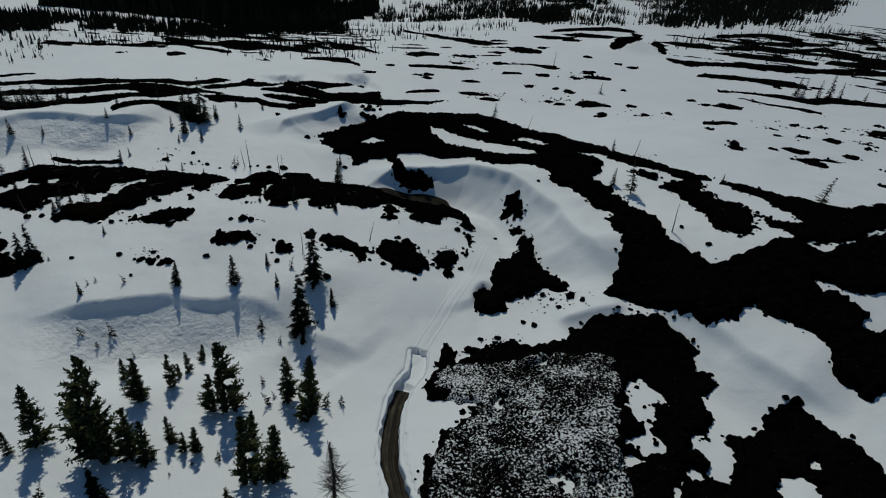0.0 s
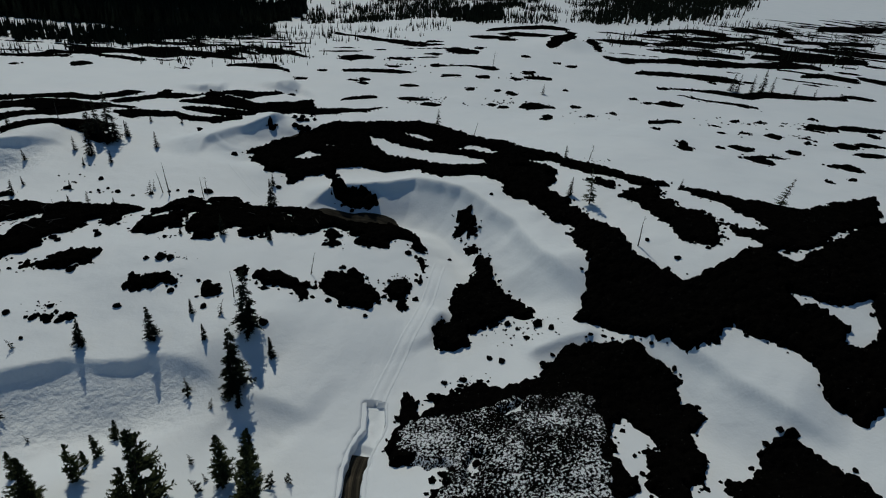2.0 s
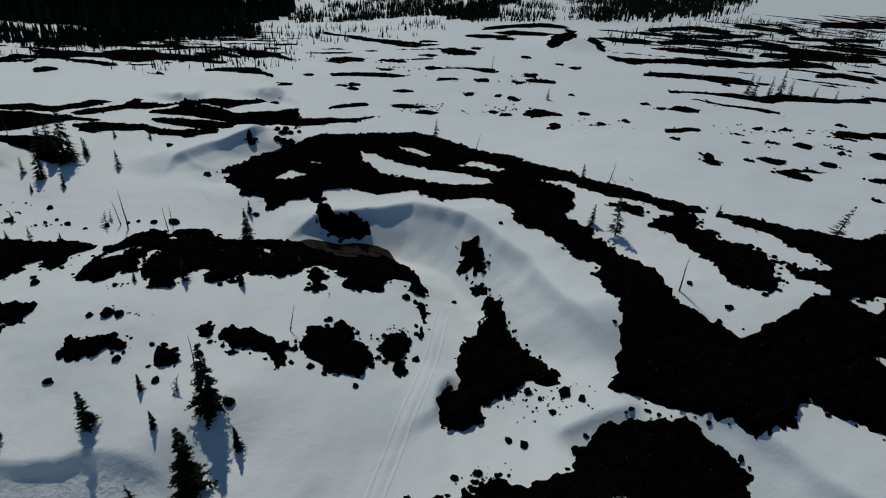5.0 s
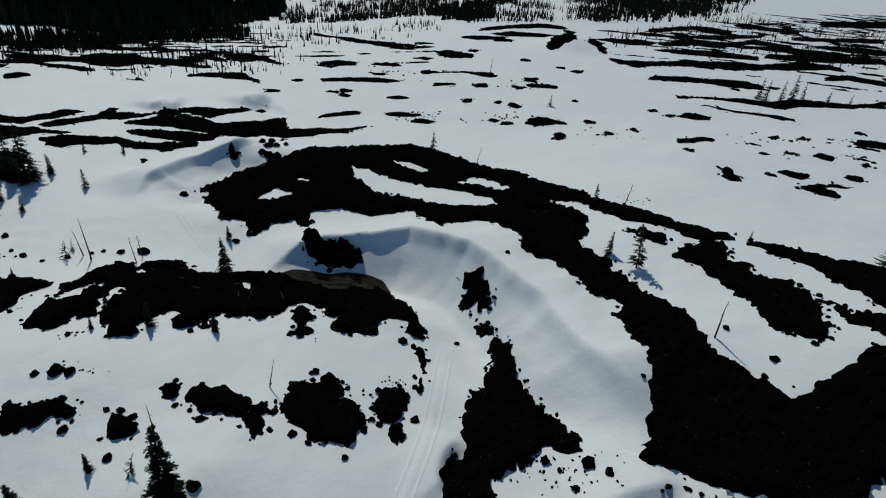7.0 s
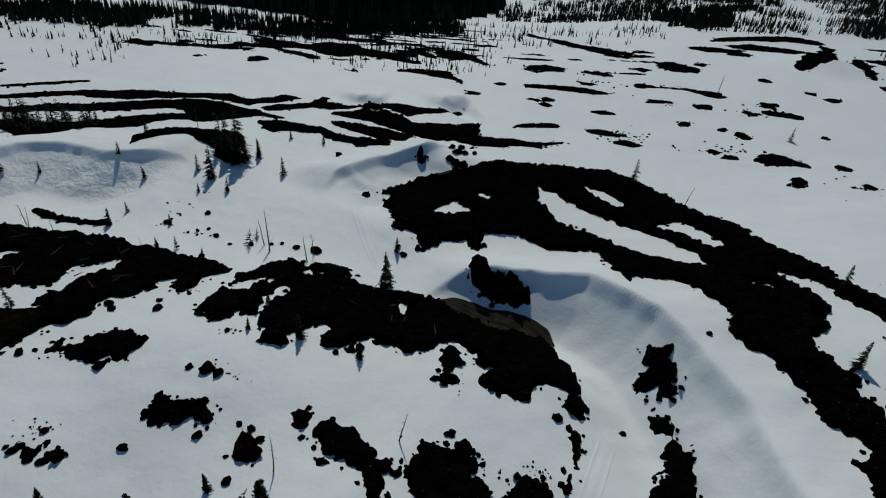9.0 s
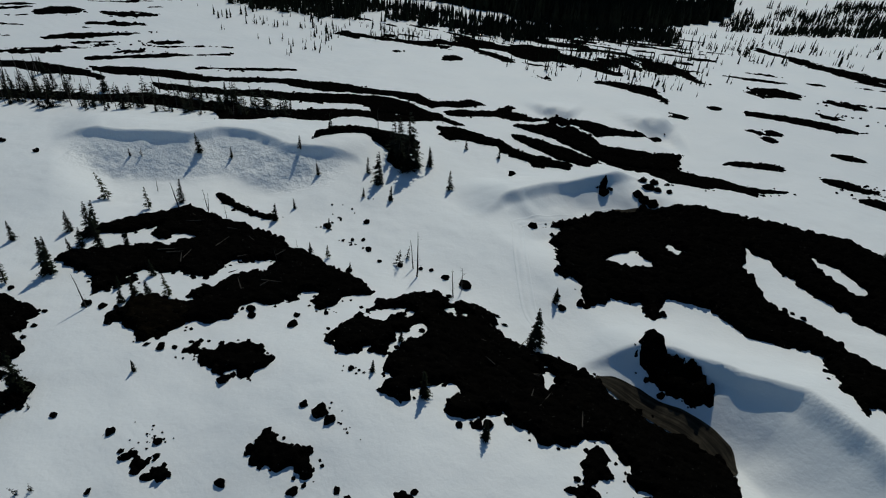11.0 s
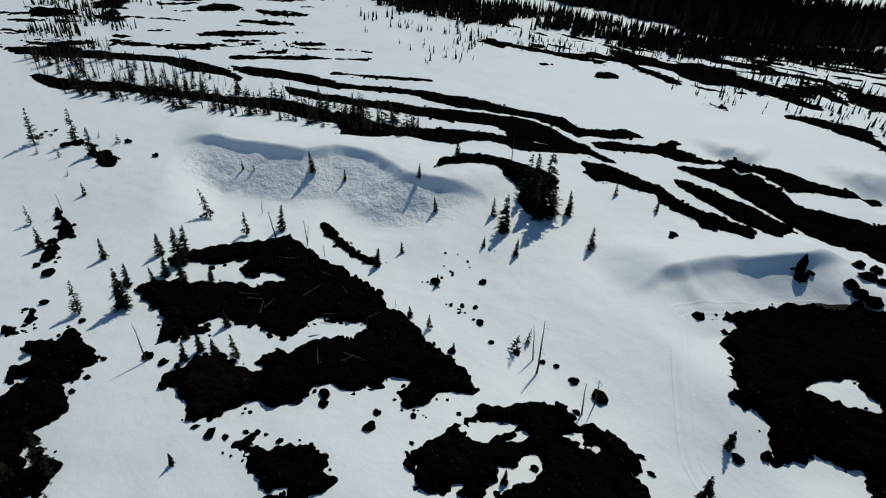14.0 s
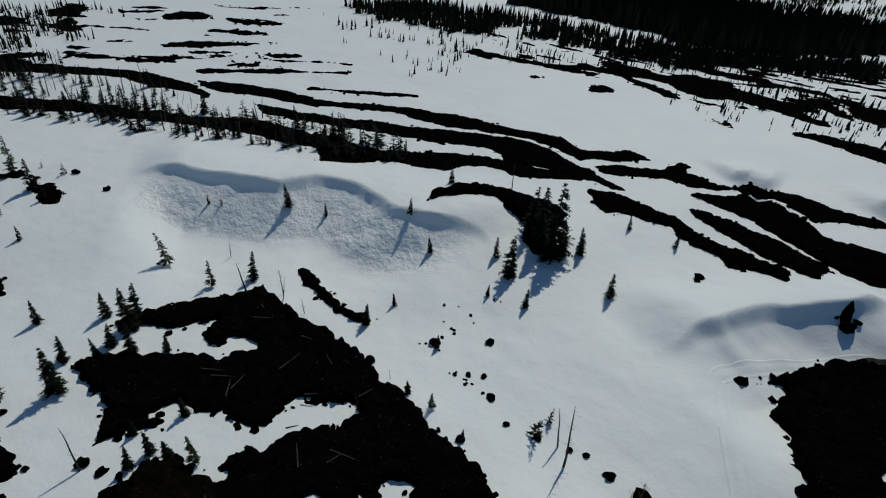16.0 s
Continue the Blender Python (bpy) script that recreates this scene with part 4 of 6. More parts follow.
lava('patch of rough black lava breaking through snow', [(53.2, 134.1), (56.3, 135.1), (60.2, 136.3), (62.5, 136.3), (64.3, 133.9), (62.3, 130.7), (60.1, 129.3), (63.8, 127.7), (63.4, 124.0), (64.7, 122.4), (68.9, 122.1), (68.2, 119.4), (69.9, 117.7), (68.6, 115.2), (67.8, 113.4), (66.6, 110.7), (66.1, 108.4), (63.3, 106.5), (61.6, 107.7), (59.9, 109.1), (59.8, 110.4), (58.6, 112.9), (59.0, 115.0), (57.6, 119.5), (57.6, 122.8), (56.6, 124.9), (56.4, 128.3)], step=0.3, rise=0.9, blocks=67)
lava('patch of rough black lava breaking through snow', [(46.7, 143.3), (50.6, 143.8), (52.2, 140.9), (54.1, 138.2), (52.2, 137.5), (49.1, 140.9)], step=0.3, rise=0.9, blocks=13)
lava('patch of rough black lava breaking through snow', [(68.8, 119.3), (70.0, 115.3), (70.9, 111.3), (74.7, 110.7), (78.5, 108.5), (79.7, 106.3), (72.0, 101.3), (71.5, 103.5), (71.0, 107.9), (69.2, 110.1), (68.4, 114.0), (67.7, 118.3)], step=0.3, rise=0.9, blocks=39)
lava('far low strip of black lava between snowfields', [(-186.8, 108.5), (-187.4, 111.3), (-186.7, 113.3), (-185.1, 113.0), (-184.3, 110.8), (-185.3, 108.3)], step=0.42, rise=0.45, rag=0.79, blocks=8, broken=1.5)
lava('far low strip of black lava between snowfields', [(-177.8, 112.2), (-178.5, 115.0), (-176.9, 116.7), (-174.9, 116.2), (-174.4, 114.2), (-175.9, 111.8)], step=0.4, rise=0.45, rag=0.75, blocks=8, broken=1.5)
lava('patch of rough black lava breaking through snow', [(-112.6, 91.2), (-111.2, 93.8), (-109.8, 95.6), (-109.2, 95.6), (-110.1, 93.6), (-110.9, 91.0)], step=0.3, rise=0.9, blocks=7)
lava('patch of rough black lava breaking through snow', [(-45.1, 205.1), (-44.4, 206.2), (-43.4, 206.1), (-43.3, 204.2), (-44.2, 204.1)], step=0.3, rise=0.9, blocks=3)
lava('patch of rough black lava breaking through snow', [(-18.6, 106.8), (-17.5, 108.1), (-16.0, 106.8), (-16.6, 105.3), (-17.8, 105.5)], step=0.3, rise=0.9, blocks=4)
lava('patch of rough black lava breaking through snow', [(-61.8, 94.1), (-61.8, 95.5), (-60.6, 96.3), (-59.2, 96.2), (-59.0, 94.9), (-59.7, 93.8), (-60.5, 94.7)], step=0.3, rise=0.9, blocks=5)
lava('patch of rough black lava breaking through snow', [(-57.3, 94.5), (-57.5, 95.6), (-57.2, 96.5), (-56.3, 96.2), (-56.4, 95.2)], step=0.3, rise=0.9, blocks=3)
lava('far low strip of black lava between snowfields', [(-170.2, 116.1), (-172.7, 118.5), (-168.1, 118.1), (-167.7, 120.4), (-163.1, 120.5), (-159.0, 118.7), (-160.0, 117.3), (-163.7, 116.9), (-168.0, 116.2)], step=0.4, rise=0.45, rag=0.7, blocks=8, broken=1.4)
lava('patch of rough black lava breaking through snow', [(-112.6, 93.5), (-115.0, 95.0), (-115.5, 96.2), (-112.3, 96.1), (-110.3, 94.3)], step=0.3, rise=0.9, blocks=6)
lava('far low strip of black lava between snowfields', [(-277.1, 128.8), (-270.2, 137.2), (-259.4, 147.9), (-249.4, 159.0), (-239.5, 164.6), (-224.0, 169.6), (-210.3, 170.2), (-207.0, 168.7), (-214.6, 165.8), (-228.2, 160.6), (-240.2, 156.1), (-251.5, 145.8), (-259.4, 134.9), (-268.8, 127.4)], step=0.55, rise=0.45, rag=1, blocks=8, broken=2)
lava('far low strip of black lava between snowfields', [(-279.4, 149.5), (-268.8, 161.3), (-259.8, 167.9), (-252.7, 177.0), (-249.9, 176.0), (-255.5, 166.5), (-263.0, 159.6), (-273.4, 148.0)], step=0.59, rise=0.45, rag=1.1, blocks=8, broken=2.2)
lava('far low strip of black lava between snowfields', [(-82.2, 297.2), (-74.1, 301.1), (-65.0, 299.7), (-59.4, 297.6), (-57.7, 290.0), (-64.0, 294.8), (-72.7, 295.9), (-81.0, 293.3)], step=0.52, rise=0.45, rag=0.98, blocks=8, broken=1.9)
lava('far low strip of black lava between snowfields', [(-323.6, 199.3), (-331.6, 210.1), (-326.1, 215.9), (-315.2, 218.0), (-308.3, 215.0), (-307.5, 208.2), (-312.6, 202.6), (-316.7, 196.8)], step=0.73, rise=0.45, rag=1.4, blocks=8, broken=2.2)
lava('far low strip of black lava between snowfields', [(-290.2, 205.9), (-284.4, 215.8), (-275.8, 224.6), (-272.2, 222.7), (-277.0, 212.3), (-286.5, 204.2)], step=0.67, rise=0.45, rag=1.3, blocks=8, broken=2.2)
lava('far low strip of black lava between snowfields', [(-276.0, 179.6), (-273.3, 196.1), (-264.8, 211.2), (-259.2, 220.8), (-257.6, 219.9), (-260.0, 208.8), (-265.2, 192.6), (-271.3, 177.9)], step=0.63, rise=0.45, rag=1.2, blocks=8, broken=2.2)
lava('far low strip of black lava between snowfields', [(-236.1, 178.3), (-229.0, 195.4), (-221.1, 206.6), (-209.6, 222.8), (-205.9, 220.2), (-216.2, 203.7), (-225.1, 193.4), (-233.5, 177.2)], step=0.55, rise=0.45, rag=1, blocks=8, broken=2)
lava('far low strip of black lava between snowfields', [(-247.4, 207.1), (-243.8, 212.3), (-238.7, 216.8), (-235.9, 215.1), (-239.4, 209.9), (-244.5, 205.6)], step=0.6, rise=0.45, rag=1.1, blocks=8, broken=2.2)
lava('far low strip of black lava between snowfields', [(-353.7, 134.0), (-351.2, 145.5), (-344.5, 150.5), (-331.1, 147.8), (-330.9, 141.9), (-335.7, 131.3)], step=0.73, rise=0.45, rag=1.4, blocks=8, broken=2.2)
lava('far low strip of black lava between snowfields', [(-331.5, 158.1), (-335.1, 163.2), (-320.5, 164.8), (-310.4, 162.2), (-317.9, 159.0), (-318.9, 155.1)], step=0.7, rise=0.45, rag=1.3, blocks=8, broken=2.2)
lava('far low strip of black lava between snowfields', [(-289.0, 130.9), (-285.4, 143.9), (-279.3, 142.4), (-282.9, 129.9)], step=0.61, rise=0.45, rag=1.2, blocks=8, broken=2.2)
lava('far low strip of black lava between snowfields', [(92.4, 379.1), (99.4, 391.6), (130.6, 471.5), (136.1, 464.2), (111.6, 388.6), (102.7, 377.1), (94.2, 368.9), (89.7, 367.7)], step=0.75, rise=0.45, rag=1.4, blocks=8, broken=2.2)
lava('far low strip of black lava between snowfields', [(135.4, 436.5), (141.8, 438.6), (136.1, 404.7), (129.0, 375.2), (125.0, 364.3), (123.2, 368.5), (122.0, 381.6), (129.8, 419.4)], step=0.76, rise=0.45, rag=1.4, blocks=8, broken=2.2)
lava('far low strip of black lava between snowfields', [(122.7, 360.4), (136.0, 349.0), (164.8, 361.9), (203.9, 369.8), (221.4, 369.0), (261.9, 390.1), (279.2, 387.1), (275.3, 367.4), (268.6, 359.0), (262.1, 364.7), (236.8, 354.9), (205.8, 344.7), (185.4, 338.2), (155.7, 343.1), (129.3, 332.7), (117.8, 346.7)], step=0.75, rise=0.45, rag=1.4, blocks=8, broken=2.2)
lava('far low strip of black lava between snowfields', [(127.3, 314.2), (142.3, 315.3), (159.0, 313.5), (176.3, 312.7), (179.8, 303.7), (172.9, 293.1), (164.8, 293.6), (150.4, 297.7), (136.1, 302.5), (123.1, 304.5)], step=0.6, rise=0.45, rag=1.1, blocks=8, broken=2.2)
lava('far low strip of black lava between snowfields', [(123.4, 276.1), (138.0, 274.8), (149.2, 272.0), (162.0, 271.8), (184.0, 276.9), (191.9, 273.0), (222.6, 277.4), (214.4, 268.0), (183.6, 262.1), (171.8, 260.0), (153.5, 258.5), (144.8, 264.5), (135.0, 269.3), (121.6, 272.5)], step=0.55, rise=0.45, rag=1, blocks=8, broken=2)
lava('far low strip of black lava between snowfields', [(127.3, 264.0), (137.5, 256.2), (145.8, 250.3), (154.4, 243.8), (152.5, 240.9), (143.1, 245.9), (134.1, 250.4), (125.6, 260.8)], step=0.49, rise=0.45, rag=0.93, blocks=8, broken=1.8)
lava('far low strip of black lava between snowfields', [(187.0, 432.7), (222.9, 463.4), (246.4, 457.6), (285.0, 484.4), (303.8, 462.5), (291.5, 444.5), (266.0, 453.1), (229.9, 428.4), (205.1, 428.0), (177.0, 410.6)], step=0.95, rise=0.45, rag=1.4, blocks=8, broken=2.2)
lava('far low strip of black lava between snowfields', [(96.1, 218.1), (103.6, 221.4), (110.2, 218.7), (108.7, 215.8), (100.1, 214.3), (94.0, 213.5)], step=0.4, rise=0.45, rag=0.74, blocks=8, broken=1.4)
lava('far low strip of black lava between snowfields', [(109.7, 177.1), (116.8, 179.1), (119.1, 173.3), (118.8, 170.4), (117.5, 168.6), (114.9, 167.6), (110.5, 170.2), (107.6, 173.9)], step=0.4, rise=0.45, rag=0.65, blocks=8, broken=1.3)
lava('far low strip of black lava between snowfields', [(117.2, 179.6), (123.6, 180.5), (127.0, 177.8), (125.5, 175.8), (120.6, 176.5), (115.1, 176.6)], step=0.4, rise=0.45, rag=0.68, blocks=8, broken=1.3)
lava('far low strip of black lava between snowfields', [(51.3, 243.8), (55.1, 247.0), (59.2, 246.1), (64.8, 239.9), (64.0, 237.0), (56.7, 236.4), (52.6, 236.2), (50.0, 238.4)], step=0.4, rise=0.45, rag=0.72, blocks=8, broken=1.4)
lava('far low strip of black lava between snowfields', [(56.4, 225.3), (58.1, 226.6), (58.8, 223.4), (57.4, 218.4), (55.5, 216.9), (54.7, 218.8)], step=0.4, rise=0.45, rag=0.67, blocks=8, broken=1.3)
lava('far low strip of black lava between snowfields', [(92.4, 189.0), (93.0, 187.6), (92.6, 181.7), (94.8, 179.8), (92.2, 175.2), (89.0, 175.1), (88.1, 178.5), (90.5, 185.3)], step=0.4, rise=0.45, rag=0.65, blocks=8, broken=1.3)
lava('far low strip of black lava between snowfields', [(125.5, 206.5), (129.6, 205.5), (128.2, 203.3), (123.2, 202.9)], step=0.4, rise=0.45, rag=0.76, blocks=8, broken=1.5)
lava('far low strip of black lava between snowfields', [(147.6, 218.4), (156.4, 219.1), (154.6, 216.6), (144.9, 214.8)], step=0.45, rise=0.45, rag=0.86, blocks=8, broken=1.7)
lava('far low strip of black lava between snowfields', [(144.4, 204.7), (149.1, 200.8), (152.5, 196.1), (149.6, 192.7), (146.2, 197.2), (143.0, 202.7)], step=0.42, rise=0.45, rag=0.8, blocks=8, broken=1.6)
lava('far low strip of black lava between snowfields', [(154.2, 214.8), (163.5, 209.1), (159.7, 204.5), (151.4, 211.3)], step=0.45, rise=0.45, rag=0.86, blocks=8, broken=1.7)
lava('far low strip of black lava between snowfields', [(27.3, 370.3), (36.8, 370.4), (47.8, 358.5), (46.5, 349.0), (34.3, 347.0), (25.9, 352.9)], step=0.63, rise=0.45, rag=1.2, blocks=8, broken=2.2)
lava('far low strip of black lava between snowfields', [(-33.2, 330.1), (-23.0, 337.1), (-13.2, 333.3), (-12.8, 324.0), (-21.9, 320.7), (-32.3, 320.3)], step=0.57, rise=0.45, rag=1.1, blocks=8, broken=2.1)
lava('far low strip of black lava between snowfields', [(-26.8, 291.0), (-10.5, 298.7), (7.9, 297.5), (7.8, 291.7), (-10.2, 290.9), (-26.4, 287.3)], step=0.49, rise=0.45, rag=0.92, blocks=8, broken=1.8)
lava('far low strip of black lava between snowfields', [(21.4, 293.9), (26.5, 296.5), (31.8, 294.3), (31.4, 290.6), (25.8, 289.0), (21.1, 290.1)], step=0.48, rise=0.45, rag=0.91, blocks=8, broken=1.8)
lava('far low strip of black lava between snowfields', [(29.5, 268.3), (32.1, 270.9), (35.0, 270.4), (34.3, 265.6), (31.1, 262.9), (28.9, 263.5)], step=0.42, rise=0.45, rag=0.8, blocks=8, broken=1.6)
lava('far low strip of black lava between snowfields', [(17.8, 316.4), (36.9, 319.6), (49.7, 314.9), (52.9, 309.8), (52.1, 305.6), (48.0, 304.4), (36.0, 312.8), (17.5, 311.7)], step=0.53, rise=0.45, rag=1, blocks=8, broken=1.9)
lava('far low strip of black lava between snowfields', [(62.8, 306.1), (69.1, 305.3), (67.3, 297.5), (61.5, 300.2)], step=0.51, rise=0.45, rag=0.97, blocks=8, broken=1.9)
lava('far low strip of black lava between snowfields', [(64.0, 294.6), (74.8, 291.9), (73.8, 288.2), (63.2, 290.8)], step=0.49, rise=0.45, rag=0.93, blocks=8, broken=1.8)
lava('far low strip of black lava between snowfields', [(-46.9, 273.8), (-40.7, 273.1), (-40.2, 270.1), (-46.1, 269.3)], step=0.45, rise=0.45, rag=0.85, blocks=8, broken=1.7)
lava('far low strip of black lava between snowfields', [(-6.2, 332.9), (7.6, 333.3), (7.5, 324.9), (-6.1, 326.8)], step=0.57, rise=0.45, rag=1.1, blocks=8, broken=2.1)
lava('far low strip of black lava between snowfields', [(-79.9, 299.7), (-61.9, 292.8), (-51.2, 285.2), (-50.5, 281.7), (-60.5, 286.6), (-78.4, 294.8)], step=0.5, rise=0.45, rag=0.95, blocks=8, broken=1.8)
lava('far low strip of black lava between snowfields', [(38.9, 295.0), (44.5, 295.5), (43.5, 290.0), (38.1, 289.4)], step=0.48, rise=0.45, rag=0.91, blocks=8, broken=1.8)
lava('far low strip of black lava between snowfields', [(-178.2, 334.7), (-155.4, 338.5), (-130.7, 339.7), (-110.9, 342.7), (-89.6, 342.9), (-86.4, 331.6), (-105.2, 326.1), (-123.3, 321.7), (-148.4, 324.1), (-170.4, 321.2)], step=0.63, rise=0.45, rag=1.2, blocks=8, broken=2.2)
lava('far low strip of black lava between snowfields', [(-157.6, 371.2), (-117.3, 378.6), (-113.2, 366.0), (-152.3, 359.6)], step=0.7, rise=0.45, rag=1.3, blocks=8, broken=2.2)
lava('far low strip of black lava between snowfields', [(-81.7, 355.0), (-69.2, 363.4), (-52.7, 334.8), (-50.8, 323.5), (-64.0, 337.5), (-77.7, 338.6)], step=0.61, rise=0.45, rag=1.2, blocks=8, broken=2.2)
lava('far low strip of black lava between snowfields', [(-197.8, 369.5), (-175.6, 391.5), (-142.1, 405.8), (-136.5, 390.5), (-167.3, 374.0), (-189.7, 355.2)], step=0.76, rise=0.45, rag=1.4, blocks=8, broken=2.2)
lava('far low strip of black lava between snowfields', [(209.9, 504.3), (261.8, 541.4), (294.6, 525.5), (278.2, 497.1), (247.4, 512.4), (201.2, 484.2)], step=1.1, rise=0.45, rag=1.4, blocks=8, broken=2.2)
lava('far low strip of black lava between snowfields', [(249.0, 412.3), (300.6, 426.6), (359.3, 434.6), (331.4, 402.3), (274.0, 390.6), (236.1, 392.1)], step=0.95, rise=0.45, rag=1.4, blocks=8, broken=2.2)
lava('far low strip of black lava between snowfields', [(491.6, 684.9), (627.9, 744.0), (555.6, 660.8), (447.8, 625.9)], step=1.2, rise=0.45, rag=1.4, blocks=8, broken=2.2)
lava('far low strip of black lava between snowfields', [(338.6, 513.4), (468.4, 560.6), (435.3, 522.4), (323.8, 491.7)], step=1.2, rise=0.45, rag=1.4, blocks=8, broken=2.2)
lava('far low strip of black lava between snowfields', [(329.2, 585.3), (387.9, 568.6), (361.9, 531.9), (313.1, 557.4)], step=1.2, rise=0.45, rag=1.4, blocks=8, broken=2.2)
lava('far low strip of black lava between snowfields', [(68.6, 476.1), (118.1, 507.1), (137.5, 495.3), (131.6, 474.8), (111.3, 478.7), (65.6, 456.1)], step=0.91, rise=0.45, rag=1.4, blocks=8, broken=2.2)
lava('far low strip of black lava between snowfields', [(239.3, 339.3), (262.2, 350.9), (276.9, 339.6), (261.4, 321.9), (250.1, 335.7), (231.2, 328.5)], step=0.78, rise=0.45, rag=1.4, blocks=8, broken=2.2)
lava('far low strip of black lava between snowfields', [(217.1, 479.3), (272.0, 494.8), (315.3, 517.3), (301.8, 495.8), (257.3, 468.9), (208.3, 460.4)], step=1, rise=0.45, rag=1.4, blocks=8, broken=2.2)
lava('far low strip of black lava between snowfields', [(-46.8, 456.7), (-0.8, 404.1), (15.6, 390.9), (15.3, 382.5), (-0.8, 390.0), (-45.2, 442.2)], step=0.73, rise=0.45, rag=1.4, blocks=8, broken=2.2)
lava('far low strip of black lava between snowfields', [(-247.8, 118.3), (-241.9, 122.8), (-232.5, 129.3), (-220.9, 139.5), (-207.2, 147.3), (-198.3, 154.7), (-188.2, 163.2), (-179.4, 170.4), (-168.3, 176.0), (-158.6, 180.3), (-149.5, 184.6), (-139.3, 187.6), (-132.4, 182.1), (-139.7, 177.6), (-148.6, 173.9), (-157.8, 170.0), (-169.4, 165.5), (-179.4, 159.6), (-187.6, 151.0), (-197.4, 144.2), (-210.1, 136.7), (-220.4, 126.9), (-229.6, 120.7), (-237.6, 116.8)], step=0.45, rise=0.45, rag=0.85, blocks=8, broken=1.7)
lava('far low strip of black lava between snowfields', [(-215.1, 287.3), (-203.9, 294.5), (-188.1, 299.8), (-171.9, 307.1), (-161.5, 309.1), (-157.7, 303.8), (-166.6, 300.1), (-183.7, 294.7), (-199.2, 289.5), (-211.8, 284.1)], step=0.63, rise=0.45, rag=1.2, blocks=8, broken=2.2)
lava('far low strip of black lava between snowfields', [(-179.4, 304.8), (-164.7, 326.7), (-150.6, 331.5), (-140.1, 351.8), (-127.1, 351.6), (-118.1, 343.6), (-115.2, 337.1), (-121.7, 340.2), (-134.2, 340.2), (-145.7, 323.3), (-158.1, 316.7), (-176.5, 301.3)], step=0.64, rise=0.45, rag=1.2, blocks=8, broken=2.2)
lava('far low strip of black lava between snowfields', [(-158.2, 321.2), (-142.3, 317.7), (-127.3, 311.0), (-124.3, 305.8), (-133.9, 303.6), (-152.0, 311.8)], step=0.6, rise=0.45, rag=1.1, blocks=8, broken=2.2)
lava('far low strip of black lava between snowfields', [(-137.2, 326.7), (-125.0, 327.1), (-118.1, 337.3), (-107.4, 338.7), (-93.4, 329.4), (-80.3, 320.8), (-77.9, 313.2), (-89.0, 317.2), (-100.5, 322.0), (-110.7, 321.0), (-118.2, 313.9), (-132.8, 319.0)], step=0.6, rise=0.45, rag=1.1, blocks=8, broken=2.2)
lava('far low strip of black lava between snowfields', [(-134.7, 351.5), (-120.6, 358.9), (-109.6, 373.3), (-106.6, 365.2), (-118.4, 354.1), (-132.4, 346.8)], step=0.67, rise=0.45, rag=1.3, blocks=8, broken=2.2)
lava('far low strip of black lava between snowfields', [(-111.8, 335.9), (-100.8, 349.4), (-89.9, 354.1), (-75.7, 334.9), (-73.9, 328.4), (-85.5, 340.1), (-99.0, 344.8), (-109.0, 329.7)], step=0.62, rise=0.45, rag=1.2, blocks=8, broken=2.2)
lava('far low strip of black lava between snowfields', [(-114.8, 374.4), (-97.3, 377.3), (-78.5, 361.7), (-69.6, 363.2), (-67.8, 355.7), (-75.8, 351.9), (-94.0, 366.6), (-111.7, 366.3)], step=0.66, rise=0.45, rag=1.3, blocks=8, broken=2.2)
lava('far low strip of black lava between snowfields', [(-77.7, 345.2), (-71.0, 346.8), (-62.7, 348.1), (-59.8, 334.6), (-66.5, 328.8), (-75.1, 336.0)], step=0.61, rise=0.45, rag=1.1, blocks=8, broken=2.2)
lava('far low strip of black lava between snowfields', [(-106.7, 290.8), (-98.9, 291.0), (-96.4, 285.5), (-105.2, 287.9)], step=0.52, rise=0.45, rag=0.99, blocks=8, broken=1.9)
lava('far low strip of black lava between snowfields', [(-76.0, 348.1), (-65.6, 352.7), (-52.6, 331.9), (-46.8, 325.1), (-45.6, 319.2), (-50.0, 319.5), (-61.2, 334.2), (-72.0, 333.5)], step=0.59, rise=0.45, rag=1.1, blocks=8, broken=2.2)
lava('far low strip of black lava between snowfields', [(-29.2, 427.8), (-9.0, 404.3), (8.4, 387.5), (18.0, 375.8), (17.9, 372.6), (8.5, 377.3), (-8.4, 392.3), (-28.1, 417.9)], step=0.7, rise=0.45, rag=1.3, blocks=8, broken=2.2)
lava('far low strip of black lava between snowfields', [(-203.1, 200.4), (-189.3, 212.6), (-174.6, 225.5), (-172.4, 223.6), (-184.4, 209.0), (-197.9, 197.0)], step=0.51, rise=0.45, rag=0.96, blocks=8, broken=1.9)
lava('far low strip of black lava between snowfields', [(-51.3, 229.1), (-42.9, 233.0), (-34.4, 230.7), (-25.8, 230.5), (-19.0, 231.0), (-11.4, 226.9), (-10.9, 223.4), (-17.8, 223.9), (-23.6, 220.3), (-31.2, 218.5), (-39.5, 221.9), (-48.6, 220.9)], step=0.4, rise=0.45, rag=0.66, blocks=8, broken=1.3)
lava('far low strip of black lava between snowfields', [(-23.7, 243.1), (-17.2, 247.2), (-9.7, 250.0), (-9.3, 246.6), (-16.5, 243.1), (-23.1, 240.4)], step=0.4, rise=0.45, rag=0.72, blocks=8, broken=1.4)
lava('far low strip of black lava between snowfields', [(-18.5, 228.3), (-11.5, 231.7), (-5.7, 234.0), (-5.4, 231.0), (-11.0, 227.4), (-18.1, 225.7)], step=0.4, rise=0.45, rag=0.66, blocks=8, broken=1.3)
